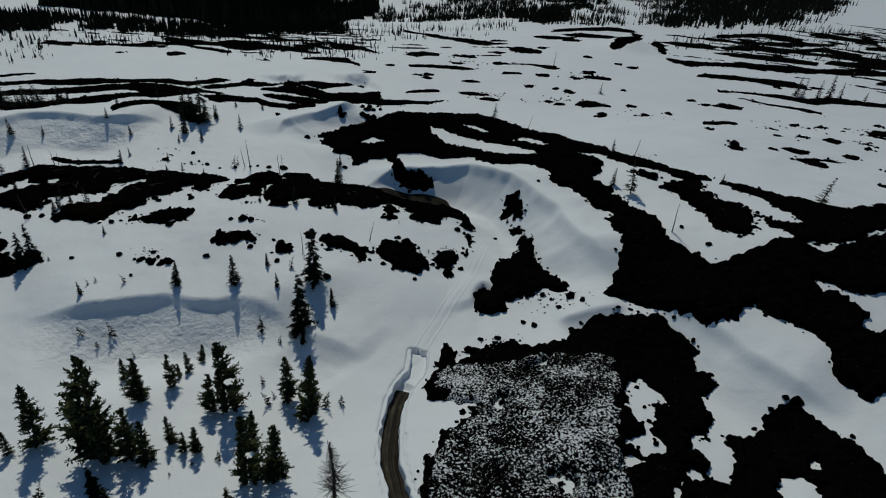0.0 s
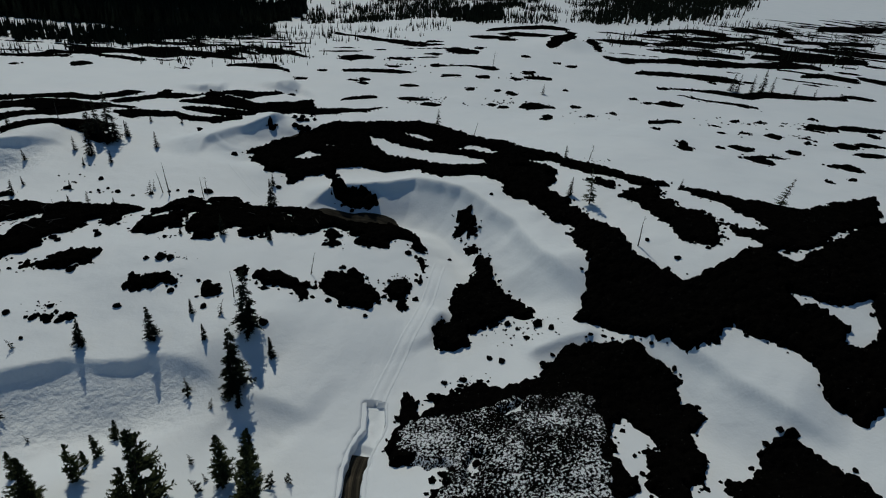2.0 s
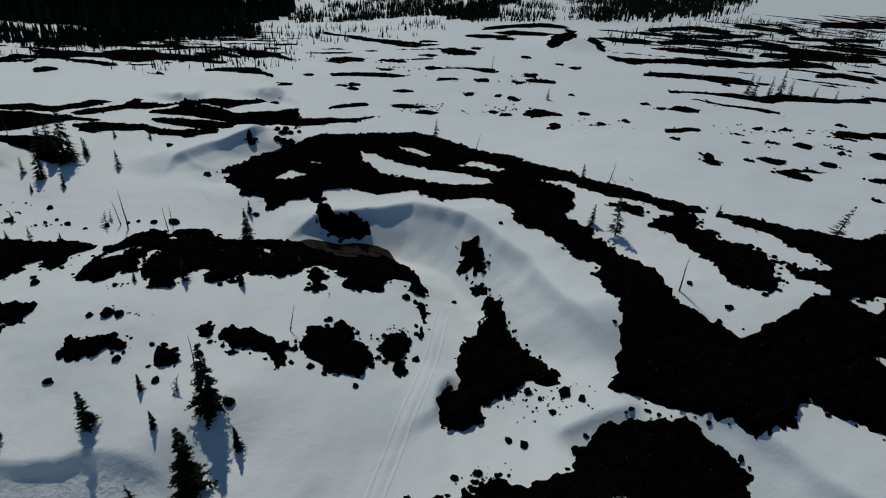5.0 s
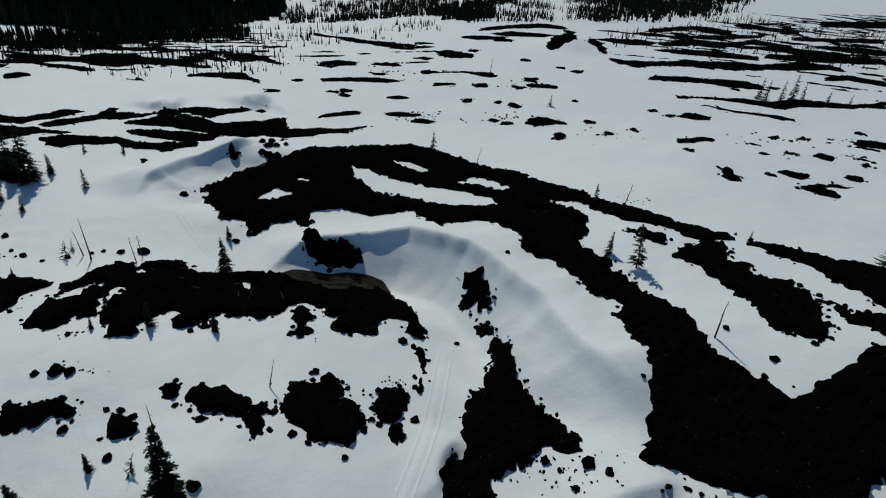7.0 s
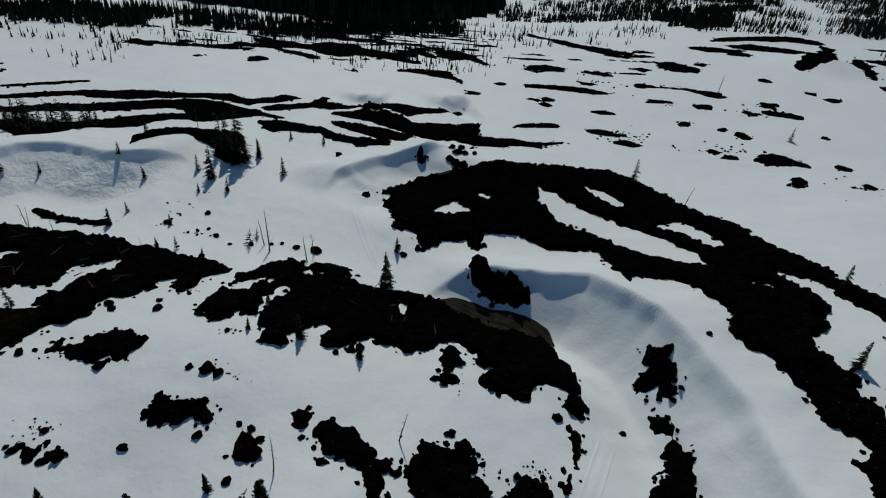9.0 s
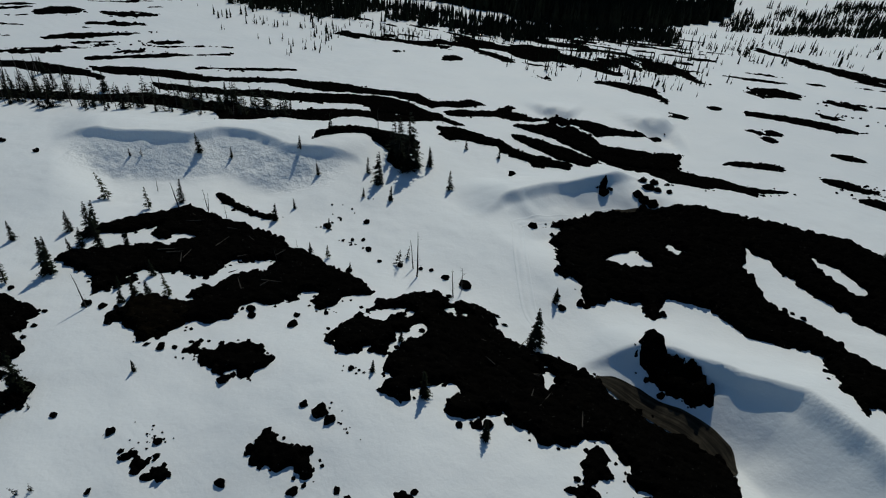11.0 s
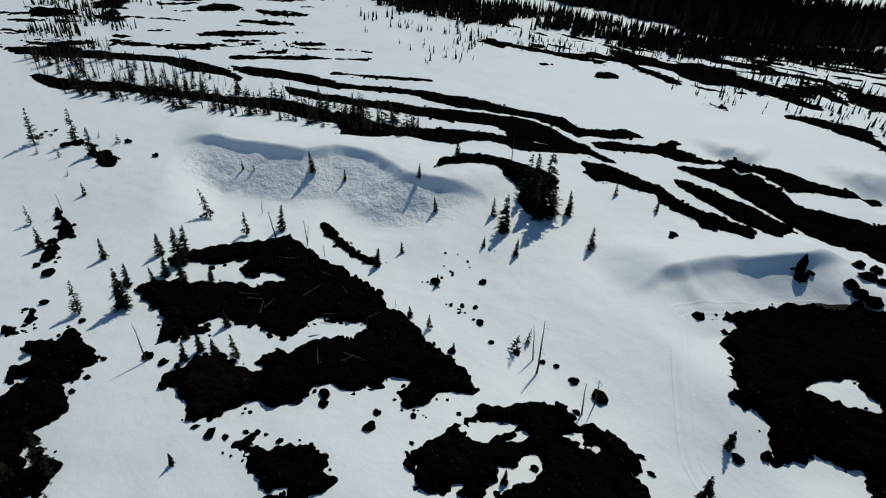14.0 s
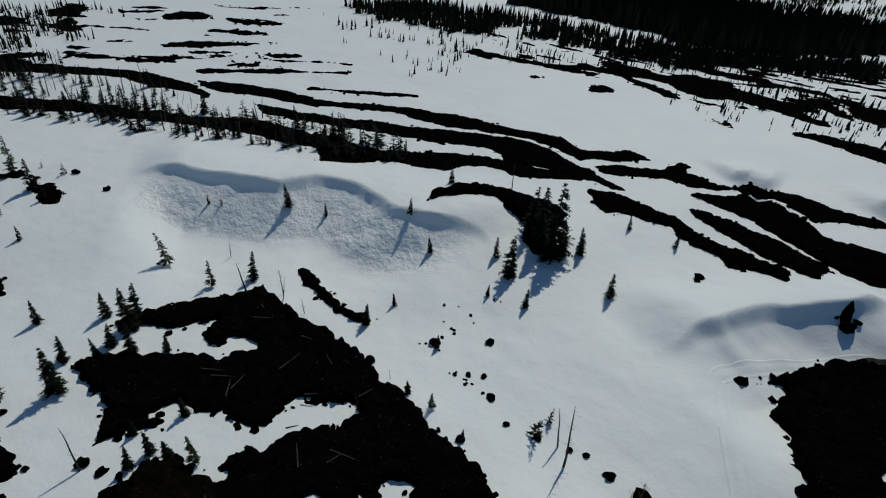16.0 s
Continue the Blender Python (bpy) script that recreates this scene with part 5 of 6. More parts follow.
lava('far low strip of black lava between snowfields', [(-343.7, 186.8), (-340.4, 196.7), (-337.8, 204.3), (-332.3, 202.2), (-333.5, 194.3), (-338.0, 185.0)], step=0.76, rise=0.45, rag=1.4, blocks=8, broken=2.2)
lava('far low strip of black lava between snowfields', [(-306.7, 221.7), (-304.1, 227.9), (-295.6, 232.7), (-289.9, 238.1), (-286.5, 236.2), (-286.7, 228.0), (-292.5, 222.2), (-301.9, 219.5)], step=0.71, rise=0.45, rag=1.3, blocks=8, broken=2.2)
lava('far low strip of black lava between snowfields', [(-258.7, 177.9), (-253.9, 184.0), (-250.8, 182.6), (-254.6, 176.4)], step=0.59, rise=0.45, rag=1.1, blocks=8, broken=2.2)
lava('far low strip of black lava between snowfields', [(-252.8, 188.1), (-251.8, 194.8), (-248.1, 199.8), (-244.2, 197.8), (-246.1, 192.2), (-249.5, 186.7)], step=0.59, rise=0.45, rag=1.1, blocks=8, broken=2.2)
lava('far low strip of black lava between snowfields', [(-240.6, 190.8), (-239.6, 196.2), (-236.4, 200.6), (-231.8, 198.3), (-232.1, 192.5), (-236.0, 188.7)], step=0.57, rise=0.45, rag=1.1, blocks=8, broken=2.1)
lava('far low strip of black lava between snowfields', [(-353.9, 133.1), (-355.3, 142.4), (-349.1, 148.1), (-344.3, 151.8), (-334.2, 149.6), (-327.1, 143.6), (-337.4, 139.1), (-347.5, 132.1)], step=0.74, rise=0.45, rag=1.4, blocks=8, broken=2.2)
lava('far low strip of black lava between snowfields', [(-355.7, 161.6), (-368.8, 172.6), (-360.0, 177.6), (-334.9, 170.6), (-339.9, 165.1), (-344.7, 159.0)], step=0.76, rise=0.45, rag=1.4, blocks=8, broken=2.2)
lava('far low strip of black lava between snowfields', [(-329.0, 154.1), (-328.0, 159.7), (-321.1, 163.8), (-310.1, 160.8), (-312.3, 155.7), (-322.1, 152.5)], step=0.7, rise=0.45, rag=1.3, blocks=8, broken=2.2)
lava('far low strip of black lava between snowfields', [(-295.8, 114.7), (-290.2, 119.3), (-282.6, 124.3), (-279.7, 131.9), (-274.1, 137.3), (-266.5, 139.4), (-258.8, 144.0), (-252.8, 142.4), (-255.9, 136.9), (-260.1, 134.2), (-265.5, 129.1), (-271.5, 122.3), (-278.8, 117.6), (-287.3, 113.6)], step=0.59, rise=0.45, rag=1.1, blocks=8, broken=2.2)
lava('far low strip of black lava between snowfields', [(-295.7, 121.9), (-289.9, 128.3), (-283.3, 134.6), (-279.9, 133.8), (-285.6, 127.6), (-292.1, 121.4)], step=0.62, rise=0.45, rag=1.2, blocks=8, broken=2.2)
lava('far low strip of black lava between snowfields', [(-356.1, 120.6), (-350.3, 128.2), (-348.6, 131.2), (-343.7, 130.4), (-342.9, 127.1), (-348.6, 119.6)], step=0.74, rise=0.45, rag=1.4, blocks=8, broken=2.2)
lava('far low strip of black lava between snowfields', [(-339.2, 122.5), (-334.3, 130.0), (-330.9, 135.7), (-327.5, 135.1), (-328.6, 129.1), (-334.6, 121.8)], step=0.71, rise=0.45, rag=1.3, blocks=8, broken=2.2)
lava('far low strip of black lava between snowfields', [(-320.7, 114.2), (-318.6, 120.6), (-311.4, 125.3), (-307.5, 124.7), (-313.6, 119.9), (-316.7, 113.7)], step=0.67, rise=0.45, rag=1.3, blocks=8, broken=2.2)
lava('long black lava strip crossing the snow slope', [(-225.7, 173.3), (-218.0, 179.3), (-210.0, 186.0), (-198.2, 192.7), (-188.0, 195.4), (-181.5, 200.2), (-181.9, 191.7), (-189.3, 187.6), (-200.5, 181.2), (-208.1, 174.7), (-219.0, 171.5)], step=0.5, rise=0.5, rag=0.7, blocks=10)
lava('long black lava strip crossing the snow slope', [(-193.3, 177.6), (-184.5, 182.9), (-174.7, 188.3), (-168.8, 184.6), (-175.9, 180.0), (-185.1, 175.3)], step=0.5, rise=0.5, rag=0.7, blocks=10)
PATCHES_A = [
    (-2.1, 307, 3.6, 2.8), (-15.9, 275.9, 3.9, 2), (4.8, 268.7, 5.2, 2), (57.6, 289.4, 2.9, 3.6), (44.4, 266.8, 2.1, 2.1), (50.2, 262.3, 3.7, 4.1),
    (76.2, 268.6, 1.6, 2.2), (5.7, 247, 7.1, 2.8), (12.4, 238.9, 4.7, 2.7), (38.5, 242.7, 2.4, 1.8), (42.6, 238.9, 2.9, 1.8), (73.2, 238.7, 2.4, 2),
    (74.9, 224.7, 1.4, 2), (85.3, 228.8, 1.9, 2.7), (102.8, 253.8, 2.6, 2.1), (106.4, 246.6, 2.6, 2), (116, 245.7, 6.5, 3.9), (92.1, 203.7, 1.6, 2.4),
    (132.6, 221.7, 2.4, 1.9), (120.5, 214.9, 2, 2), (117.1, 204.2, 1.9, 1.8), (141.2, 219.3, 2.8, 1.9), (167.7, 225.5, 2.2, 2.2), (115.5, 186.1, 4.4, 3.2),
]
PATCHES_B = [
    (105.9, 183.5, 2.1, 1.7), (136.1, 201.6, 3.7, 3.1), (133.3, 185.3, 3.2, 2.9), (162.8, 213.3, 7.8, 4.9), (144.4, 194.4, 1.7, 1.4), (179, 214.6, 11.4, 4.4),
    (178.9, 205.5, 2.7, 3.5), (167.7, 194.2, 7.3, 2.6), (157.4, 192, 5.5, 3.8), (159.5, 183.7, 6.4, 2.9), (142.7, 170.7, 3.7, 4.3), (137.9, 171.9, 3.2, 2.2),
    (123.9, 155.6, 1.7, 1.4), (135, 159.5, 1.7, 1.4), (163.2, 426.9, 22, 13.7), (197.9, 470.8, 12.5, 11.6), (203.5, 395.8, 33.8, 15.9), (362.6, 463.4, 48, 17.9),
    (295.1, 435.2, 41, 15.1), (334.8, 397.8, 9.4, 7.2), (285.1, 336.4, 11, 10.9), (228, 277.5, 12.8, 5.8), (49.2, 370.3, 4.3, 4.4), (72.3, 344.4, 3.4, 3.5),
]
PATCHES_C = [
    (86.4, 327.1, 2.6, 3.1), (92.2, 319.1, 2.6, 3.4), (73.5, 409.9, 7.9, 8.2), (59.7, 422.5, 16.3, 9.4), (95.2, 439, 23.5, 14), (-36.6, 287.8, 3.1, 2.3),
    (-20.8, 272.6, 4.1, 2), (-16.8, 268.8, 3, 1.9), (-147.4, 289.6, 5.6, 5.7), (-170.5, 280.8, 2, 2.8),
]
rng = random.Random(12)
for x, y, long, wide in PATCHES_A + PATCHES_B + PATCHES_C:
    far = math.hypot(x, y)
    ring = [(x + long * math.cos(a) * rng.uniform(0.75, 1.2), y + wide * math.sin(a) * rng.uniform(0.7, 1.3)) for a in (0.2, 1.1, 1.9, 2.9, 3.8, 4.6, 5.4)]
    lava("low patch of black lava on the snow plain", ring, step=far / 620, rise=0.5, rag=min(1.2, far / 380), blocks=2)

ROCKS_A = [
    (19.4, 88.6), (17.3, 89.8), (21.9, 98.4), (23.4, 96.6), (24.5, 93.3), (27.2, 96.6), (29.2, 94.6), (19.7, 98.8), (8.9, 84.2),
    (12.1, 84.6), (14.7, 83.8), (-60.3, 95.3), (-49.8, 99.4), (-62.2, 109.2), (-71.8, 124.4), (-65.1, 125.4), (52.1, 112.5), (-28.4, 125.1),
    (-14.8, 129.8), (-15.7, 125.7), (92.5, 182.9), (-42.0, 205.8), (-65.1, 197.6),
]
ROCKS_B = [
    (55.5, 105.3), (4.4, 106.7), (-18.4, 106.8), (-48.8, 120.8), (-44.8, 112.5), (-46.7, 112.7), (-41.7, 103.4), (-34.4, 98.7), (-22.9, 94.2),
    (-32.3, 157.5), (-66.5, 147.7), (-5.3, 99.5), (53.1, 132.8), (13.1, 127.0), (-10.6, 114.8),
]
ROCKS_C = [
    (-57.3, 95.7), (-63.6, 123.3), (-60.6, 89.6), (-66.0, 95.3), (-60.4, 98.2), (-14.8, 127.4), (-14.1, 123.4), (3.0, 123.5), (-49.6, 146.9),
    (23.7, 141.3),
]
ROCKS_D = [
    (-62.5, 149.1), (-56.9, 151.5), (-53.3, 151.2), (-49.1, 151.6), (-34.2, 159.7), (-17.1, 166.8), (-158.8, 127.8), (-169.7, 125.0), (-78.6, 157.5),
    (-49.4, 112.4), (-73.9, 92.3), (-74.7, 107.7), (-70.6, 120.8), (-61.6, 128.6), (-30.0, 213.4), (-64.8, 196.0), (-71.9, 121.8),
]
ROCKS_E = [
    (-84.1, 151.2), (-77.3, 148.8), (-76.0, 150.2), (-74.3, 151.6), (-70.9, 149.5), (-58.7, 150.6), (-68.5, 141.2), (-87.1, 141.3), (-79.5, 141.9),
    (-95.9, 101.2), (-90.1, 107.2), (-130.0, 127.0),
]
ROCKS_G = [
    (-135.4, 101.9), (-128.1, 98.3), (-124.4, 99.5), (-115.8, 97.4), (-92.5, 106.0),
]
ROCKS_F = [
    (-37.5, 216.6), (-35, 213.4), (-34.8, 217), (-34.2, 208.5), (-31.9, 207.9), (-32.7, 213.2), (-36.4, 209.7), (-42.9, 203.7),
]
STONE_FIELDS = [
    ((24.3, 95.4), (6.4, 4.4), 40), ((13.1, 83.7), (4.3, 1.6), 25), ((1.7, 113.9), (2.7, 1.2), 20),
    ((-6.1, 111.2), (6.1, 3.3), 14), ((11.6, 247.0), (12.1, 10.2), 45), ((70.7, 223.1), (15.8, 9.4), 18),
    ((44.6, 246.4), (12.3, 7.2), 20), ((56.8, 157.6), (9.8, 5.8), 14), ((-61.4, 98.1), (4.6, 4.3), 22),
    ((-46.6, 113.6), (3.2, 2.1), 8), ((-48.0, 121.1), (3.4, 2.0), 8), ((-75.5, 149.3), (6.3, 3.7), 10),
    ((-62.8, 129.3), (3.4, 2.1), 10), ((-85.0, 155.5), (10.5, 13.5), 14), ((21.3, 98.6), (5.0, 3.3), 30),
    ((-43.5, 113.0), (4.4, 1.0), 12), ((-13.7, 124.3), (2.6, 4.6), 22), ((136.1, 218.3), (35.1, 14.6), 30),
    ((-238.6, 204.8), (12.4, 6.2), 20), ((60.6, 290.8), (14.9, 10.8), 16), ((0.1, 311.3), (25.9, 26.4), 25),
]
BARE_TREE = (-10.6, 46.5, 11.8)
PINE_PLACES = [
    (-53.2, 51.2, 10.9), (-43.4, 49.7, 18.2), (-55.7, 49.2, 4.1), (-53, 58.2, 3.8), (-44.6, 50.4, 4), (-44.2, 51.6, 5.4), (-40, 50.7, 10),
    (-37.9, 51.3, 7.7), (-44.2, 61.6, 8.9), (-51, 68.2, 4.7), (-41.8, 65.7, 6.7), (-41.9, 69, 3.1), (-41.5, 70.9, 4.5), (-41, 75.7, 4.1),
    (-31.1, 62, 14), (-33.1, 61.6, 7.5), (-36.4, 54.6, 5.2), (-33.6, 53.2, 4), (-31.6, 53.2, 5.2), (-23.1, 48.7, 12.4), (-25.2, 56.7, 5.6),
    (-19.1, 49.8, 10.6), (-22.7, 66.3, 9.3), (-18.1, 61.4, 11), (-19.3, 68.8, 8.1),
]
FIR_PLACES_A = [
    (-25.6, 82.2, 12.7), (-23.9, 79.3, 3.2), (-20.4, 87.9, 4.3), (-24.9, 92.9, 11.9), (-40.7, 91.2, 7), (-51.4, 89.7, 5.6), (-31.9, 90.3, 3.1),
    (-80.8, 88.8, 7.7), (-65.5, 81.4, 2.8), (-40.3, 43.6, 6.8), (-36.1, 97.1, 3.2), (-92.1, 117.2, 3.5), (-89.4, 112, 3.7), (-87.1, 113.3, 3.6),
    (-92.9, 111.6, 2.5), (-81.4, 91.5, 7.3), (-32, 146.2, 7.9), (13.6, 205.7, 6.8), (46, 157.3, 4.9), (42.4, 137, 4.8), (69.5, 136.5, 2.4),
    (-84.5, 188.1, 4.6), (-72.6, 180.2, 5.1), (64.2, 261.2, 4.8), (-27.5, 123.2, 3.6), (158.3, 274.1, 9), (160.5, 271.6, 8.5), (167.8, 272.8, 8.6),
    (173.9, 273.9, 11), (180.8, 276.3, 7.3), (191.1, 273.8, 4.9), (199.1, 270.8, 4.6),
]
FIR_PLACES_B = [
    (-115.7, 137.9, 5.8), (-123.9, 107.7, 4.2), (-118.6, 115.9, 4.9), (-113.1, 117.7, 8), (-111, 114.2, 4.4), (-107.6, 116.2, 5.6), (-105.3, 119.9, 3.3),
    (-110.6, 112.2, 3.2), (-106.8, 106.6, 7.5), (-94.2, 145.9, 4.3), (-95.2, 152, 2.5), (-83.2, 150.7, 2.6), (-68.4, 141.4, 2), (-78.7, 141.2, 2.5),
    (-110.4, 168.1, 3.3), (-130.7, 152.9, 5.4), (-117, 185.3, 4.2), (-92.9, 173.9, 4.3), (-87.3, 172.1, 8.5), (-83.3, 186.3, 4.9), (-102.6, 166.3, 3.5),
    (-86.6, 165.4, 2.4), (-80.3, 167.8, 3.7), (-82.6, 202.6, 3.1), (-73.4, 205.1, 3.3), (-37.7, 123.1, 4.8), (-46, 122.3, 2.3), (-33.8, 157.8, 3.7),
]
FIR_PLACES_C = [
    (-134.5, 100.2, 4.4), (-115.4, 119.3, 6.7), (-112.1, 108.8, 4.7), (-86.5, 181.6, 15.1), (-88.7, 181.1, 8.6), (-85.9, 184, 7.2), (-124.8, 158.2, 2.9),
    (-143.1, 142, 2.2), (-161.2, 117.6, 3.7), (-166.8, 116.6, 7.1), (-149.8, 110.6, 2.9), (-88.9, 109.7, 3.4), (-73.5, 102.7, 2.1), (-47.4, 130.5, 2.4),
    (-90.2, 182.4, 12.1), (-93.3, 184.7, 10),
]
THIN_PLACES = [
    (-181.4, 107.4, 9.2), (-176.7, 115.3, 8.7), (-144.7, 100.1, 4.0), (-109.2, 100.9, 6.0), (-44.7, 62.5, 7.1), (-48.1, 40.5, 3.1), (45.6, 131.6, 9.2),
    (89.0, 126.4, 7.8), (-84.8, 115.5, 4.6), (-74.4, 141.7, 3.1), (-117.9, 131.5, 5.3), (-129.5, 128.7, 7.0),
]
SCRUB_PLACES = [
    (-28.6, 52.4, 2), (-28.2, 69.5, 2.1), (-25.4, 64.4, 3.2), (-25.1, 66.4, 1.5), (-15.9, 65.1, 3.4), (-13.8, 65.5, 2.5), (-47.1, 42.7, 3),
    (-24.5, 46.1, 3.2), (-60.6, 87.1, 2.2), (-32.7, 82.7, 3.5), (-30.7, 96.2, 3), (-62.1, 75.1, 2.4), (-58.2, 77.1, 3.1), (-59.2, 74.3, 1.6),
    (-28, 79.5, 1.9), (-53.2, 74.6, 1.5), (-77.7, 91.1, 1.1), (-65.2, 85.8, 1.3), (-65.9, 84.5, 1.5), (-66.2, 94.5, 0.3), (-31.6, 50.9, 1.1),
    (-33.7, 48.8, 0.8), (-62.6, 149.1, 4.2), (-63.1, 151.8, 2.7), (-176.5, 120.1, 1.8), (-170.4, 123.2, 2.9), (-159.6, 109.7, 1.6), (-141.1, 143.8, 2.1),
    (-203.2, 136.4, 2.5), (-170.3, 110.5, 2.7), (-174.9, 106.9, 2.5),
]
SNAG_PLACES = [
    (-145.9, 105.7, 4.4), (-126.6, 138.5, 3.8), (-91.7, 105.5, 6.3), (-60.0, 149.9, 6.0), (-48.9, 147.3, 6.3), (-17.0, 111.3, 5.2), (25.7, 195.9, 5.4),
    (51.8, 154.9, 6.1), (49.8, 111.2, 7.3), (48.8, 312.7, 8.2), (-29.7, 101.4, 5.4), (-30.6, 95.8, 2.2), (-109.3, 139.8, 5.0), (-102.4, 139.6, 3.3),
    (-106.9, 194.1, 6.7), (-57.8, 148.2, 8.9), (-49.0, 150.3, 5.2), (-110.9, 134.4, 8.4), (-80.1, 134.3, 3.4), (-107.5, 138.6, 4.6), (-82.4, 141.2, 2.0),
]
LOG_FIELD_A = [(-101.6, 118.6), (-106.6, 135.9), (-83.3, 137.1), (-69.1, 136.8), (-76.4, 121.4), (-95.1, 118.3)]
LOG_FIELD_B = [(-47.7, 140.5), (-37.7, 145.0), (-14.6, 132.9), (-4.6, 129.7), (-22.9, 130.9), (-41.4, 135.8)]
LAVA_TREE_STRIP = [(-240.3, 122.6), (-221.0, 139.6), (-200.0, 155.4), (-183.4, 172.4), (-159.5, 184.5), (-140.2, 192.1), (-130.7, 184.3), (-142.3, 173.1), (-159.4, 164.7), (-171.3, 151.8), (-193.9, 139.2), (-223.8, 119.9)]
SNAG_FIELD = [(-273.5, 119.2), (-255.8, 140.5), (-229.4, 157.7), (-208.9, 167.1), (-195.2, 159.9), (-211.1, 144.2), (-229.2, 128.8), (-244.4, 115.3)]
DENSE_FOREST = [(-307.6, 420.2), (-291.5, 435.0), (-266.8, 438.4), (-246.5, 449.0), (-218.1, 451.3), (-186.0, 445.6), (-155.8, 456.2), (-136.4, 487.2), (-125.3, 582.3), (-103.6, 652.0), (-102.9, 697.6), (-113.4, 722.9), (-137.5, 688.1), (-182.6, 686.1), (-223.8, 676.5), (-261.4, 663.7), (-319.1, 633.2)]
FRONT_TREES = [(-321.6, 296.8), (-312.7, 341.4), (-291.1, 360.1), (-277.2, 371.0), (-241.8, 382.7), (-214.5, 395.2), (-181.8, 407.2), (-152.0, 432.7), (-124.4, 453.3), (-101.9, 488.0), (-89.7, 436.4), (-114.2, 421.9), (-135.4, 393.7), (-155.0, 358.8), (-176.1, 343.5), (-207.0, 339.3), (-226.8, 318.4), (-251.1, 301.5), (-281.5, 287.8)]
STRAY_TREES = [(-303.7, 266.7), (-251.1, 301.5), (-199.5, 329.8), (-153.6, 356.2), (-88.2, 430.3), (-64.4, 333.1), (-86.5, 310.8), (-119.5, 316.4), (-146.6, 299.8), (-175.3, 281.5), (-216.6, 271.2), (-253.8, 251.1)]
RIGHT_FOREST = [(36.8, 594.0), (61.4, 656.4), (88.2, 665.5), (101.2, 622.7), (94.4, 553.5), (65.0, 526.7), (49.3, 547.9)]
SPARSE_TREES = [(-108.8, 736.5), (48.1, 787.1), (242.4, 951.0), (173.1, 676.1), (102.8, 619.9), (35.6, 568.6), (-20.8, 565.7), (-82.5, 577.9)]
RIGHT_FOREST_B = [(165.5, 526.1), (221.9, 532.3), (302.7, 589.3), (449.0, 763.9), (700.5, 1150.7), (569.3, 1199.7), (276.1, 866.3)]
MIDDLE_TREES = [(-149.7, 421.2), (-104.6, 515.9), (-37.0, 508.4), (39.9, 515.4), (35.2, 442.1), (-11.8, 404.2), (-54.5, 384.8), (-93.3, 386.5), (-127.8, 369.4)]
RIGHT_TREES = [(162.5, 464.6), (394.2, 673.6), (391.6, 590.9), (525.0, 625.6), (303.1, 369.7), (204.0, 369.9), (141.4, 407.2)]
FAR_LEFT_TREES = [(-370.7, 132.4), (-357.4, 187.9), (-300.4, 170.8), (-284.6, 147.2), (-257.1, 140.7), (-270.7, 118.8)]
LEFT_TREES = [(-257.9, 263.5), (-206.5, 336.7), (-53.9, 449.9), (-35.4, 301.4), (-122.7, 294.3), (-171.7, 253.9), (-228.8, 230.5)]
WOOD_GAP = [(62.7, 500.2), (122.6, 518.1), (187.4, 539.9), (281.2, 837.4), (85.1, 717.0)]
EAST_FOREST = [(174.5, 530.2), (252.5, 577.1), (329.2, 648.1), (484.4, 856.9), (658.5, 1104.6), (571.2, 1111.7), (259.6, 792.4)]
BEYOND = [(-231.0, 694.2), (-187.9, 701.7), (-141.6, 704.2), (-95.0, 717.7), (-123.5, 871.0), (-179.2, 844.1), (-236.8, 830.8), (-272.4, 774.6)]
STRIPS_RIGHT = [(168.4, 480.8), (463.8, 695.5), (899.9, 958.6), (282.9, 315.7), (207.1, 300.6), (141.3, 285.7), (116.6, 323.5)]
STRIPS_LEFT = [(-251.5, 338.9), (-183.5, 395.8), (-48.2, 436.4), (26.9, 410.1), (21.2, 327.8), (-45.8, 308.2), (-140.1, 306.8), (-207.5, 282.5)]
STRIPS_WEST = [(-386.5, 116.5), (-359.5, 201.5), (-315.8, 274.8), (-218.2, 214.0), (-251.4, 156.0), (-291.9, 108.2)]
STRIPS_NORTH = [(-215.5, 296.9), (-181.1, 359.9), (-80.0, 509.8), (-58.2, 359.8), (-95.6, 334.2), (-147.0, 304.3)]


# ---- loose boulders ----
def boulder(x, y, size, rng):
    ob = new("boulder", rng.choice(BOULDERS))
    z = SNOW_AT(x, y)
    ob.matrix_basis = Matrix.LocRotScale((x, y, z + 0.12 * size), Euler((0, 0, rng.uniform(0, 6.3))), (size, size, size))
    return tagged(ob, "black lava boulder poking out of the snow", "boulder", "loose boulders")


rng = random.Random(4)
for bx, by in ROCKS_F:
    boulder(bx, by, rng.uniform(2.2, 3.6), rng)
for places in (ROCKS_A, ROCKS_B, ROCKS_C, ROCKS_D, ROCKS_E, ROCKS_G):
    for bx, by in places:
        boulder(bx, by, rng.choice((0.8, 1.0, 1.2, 1.5, 1.9)) * max(1.0, by / 140), rng)


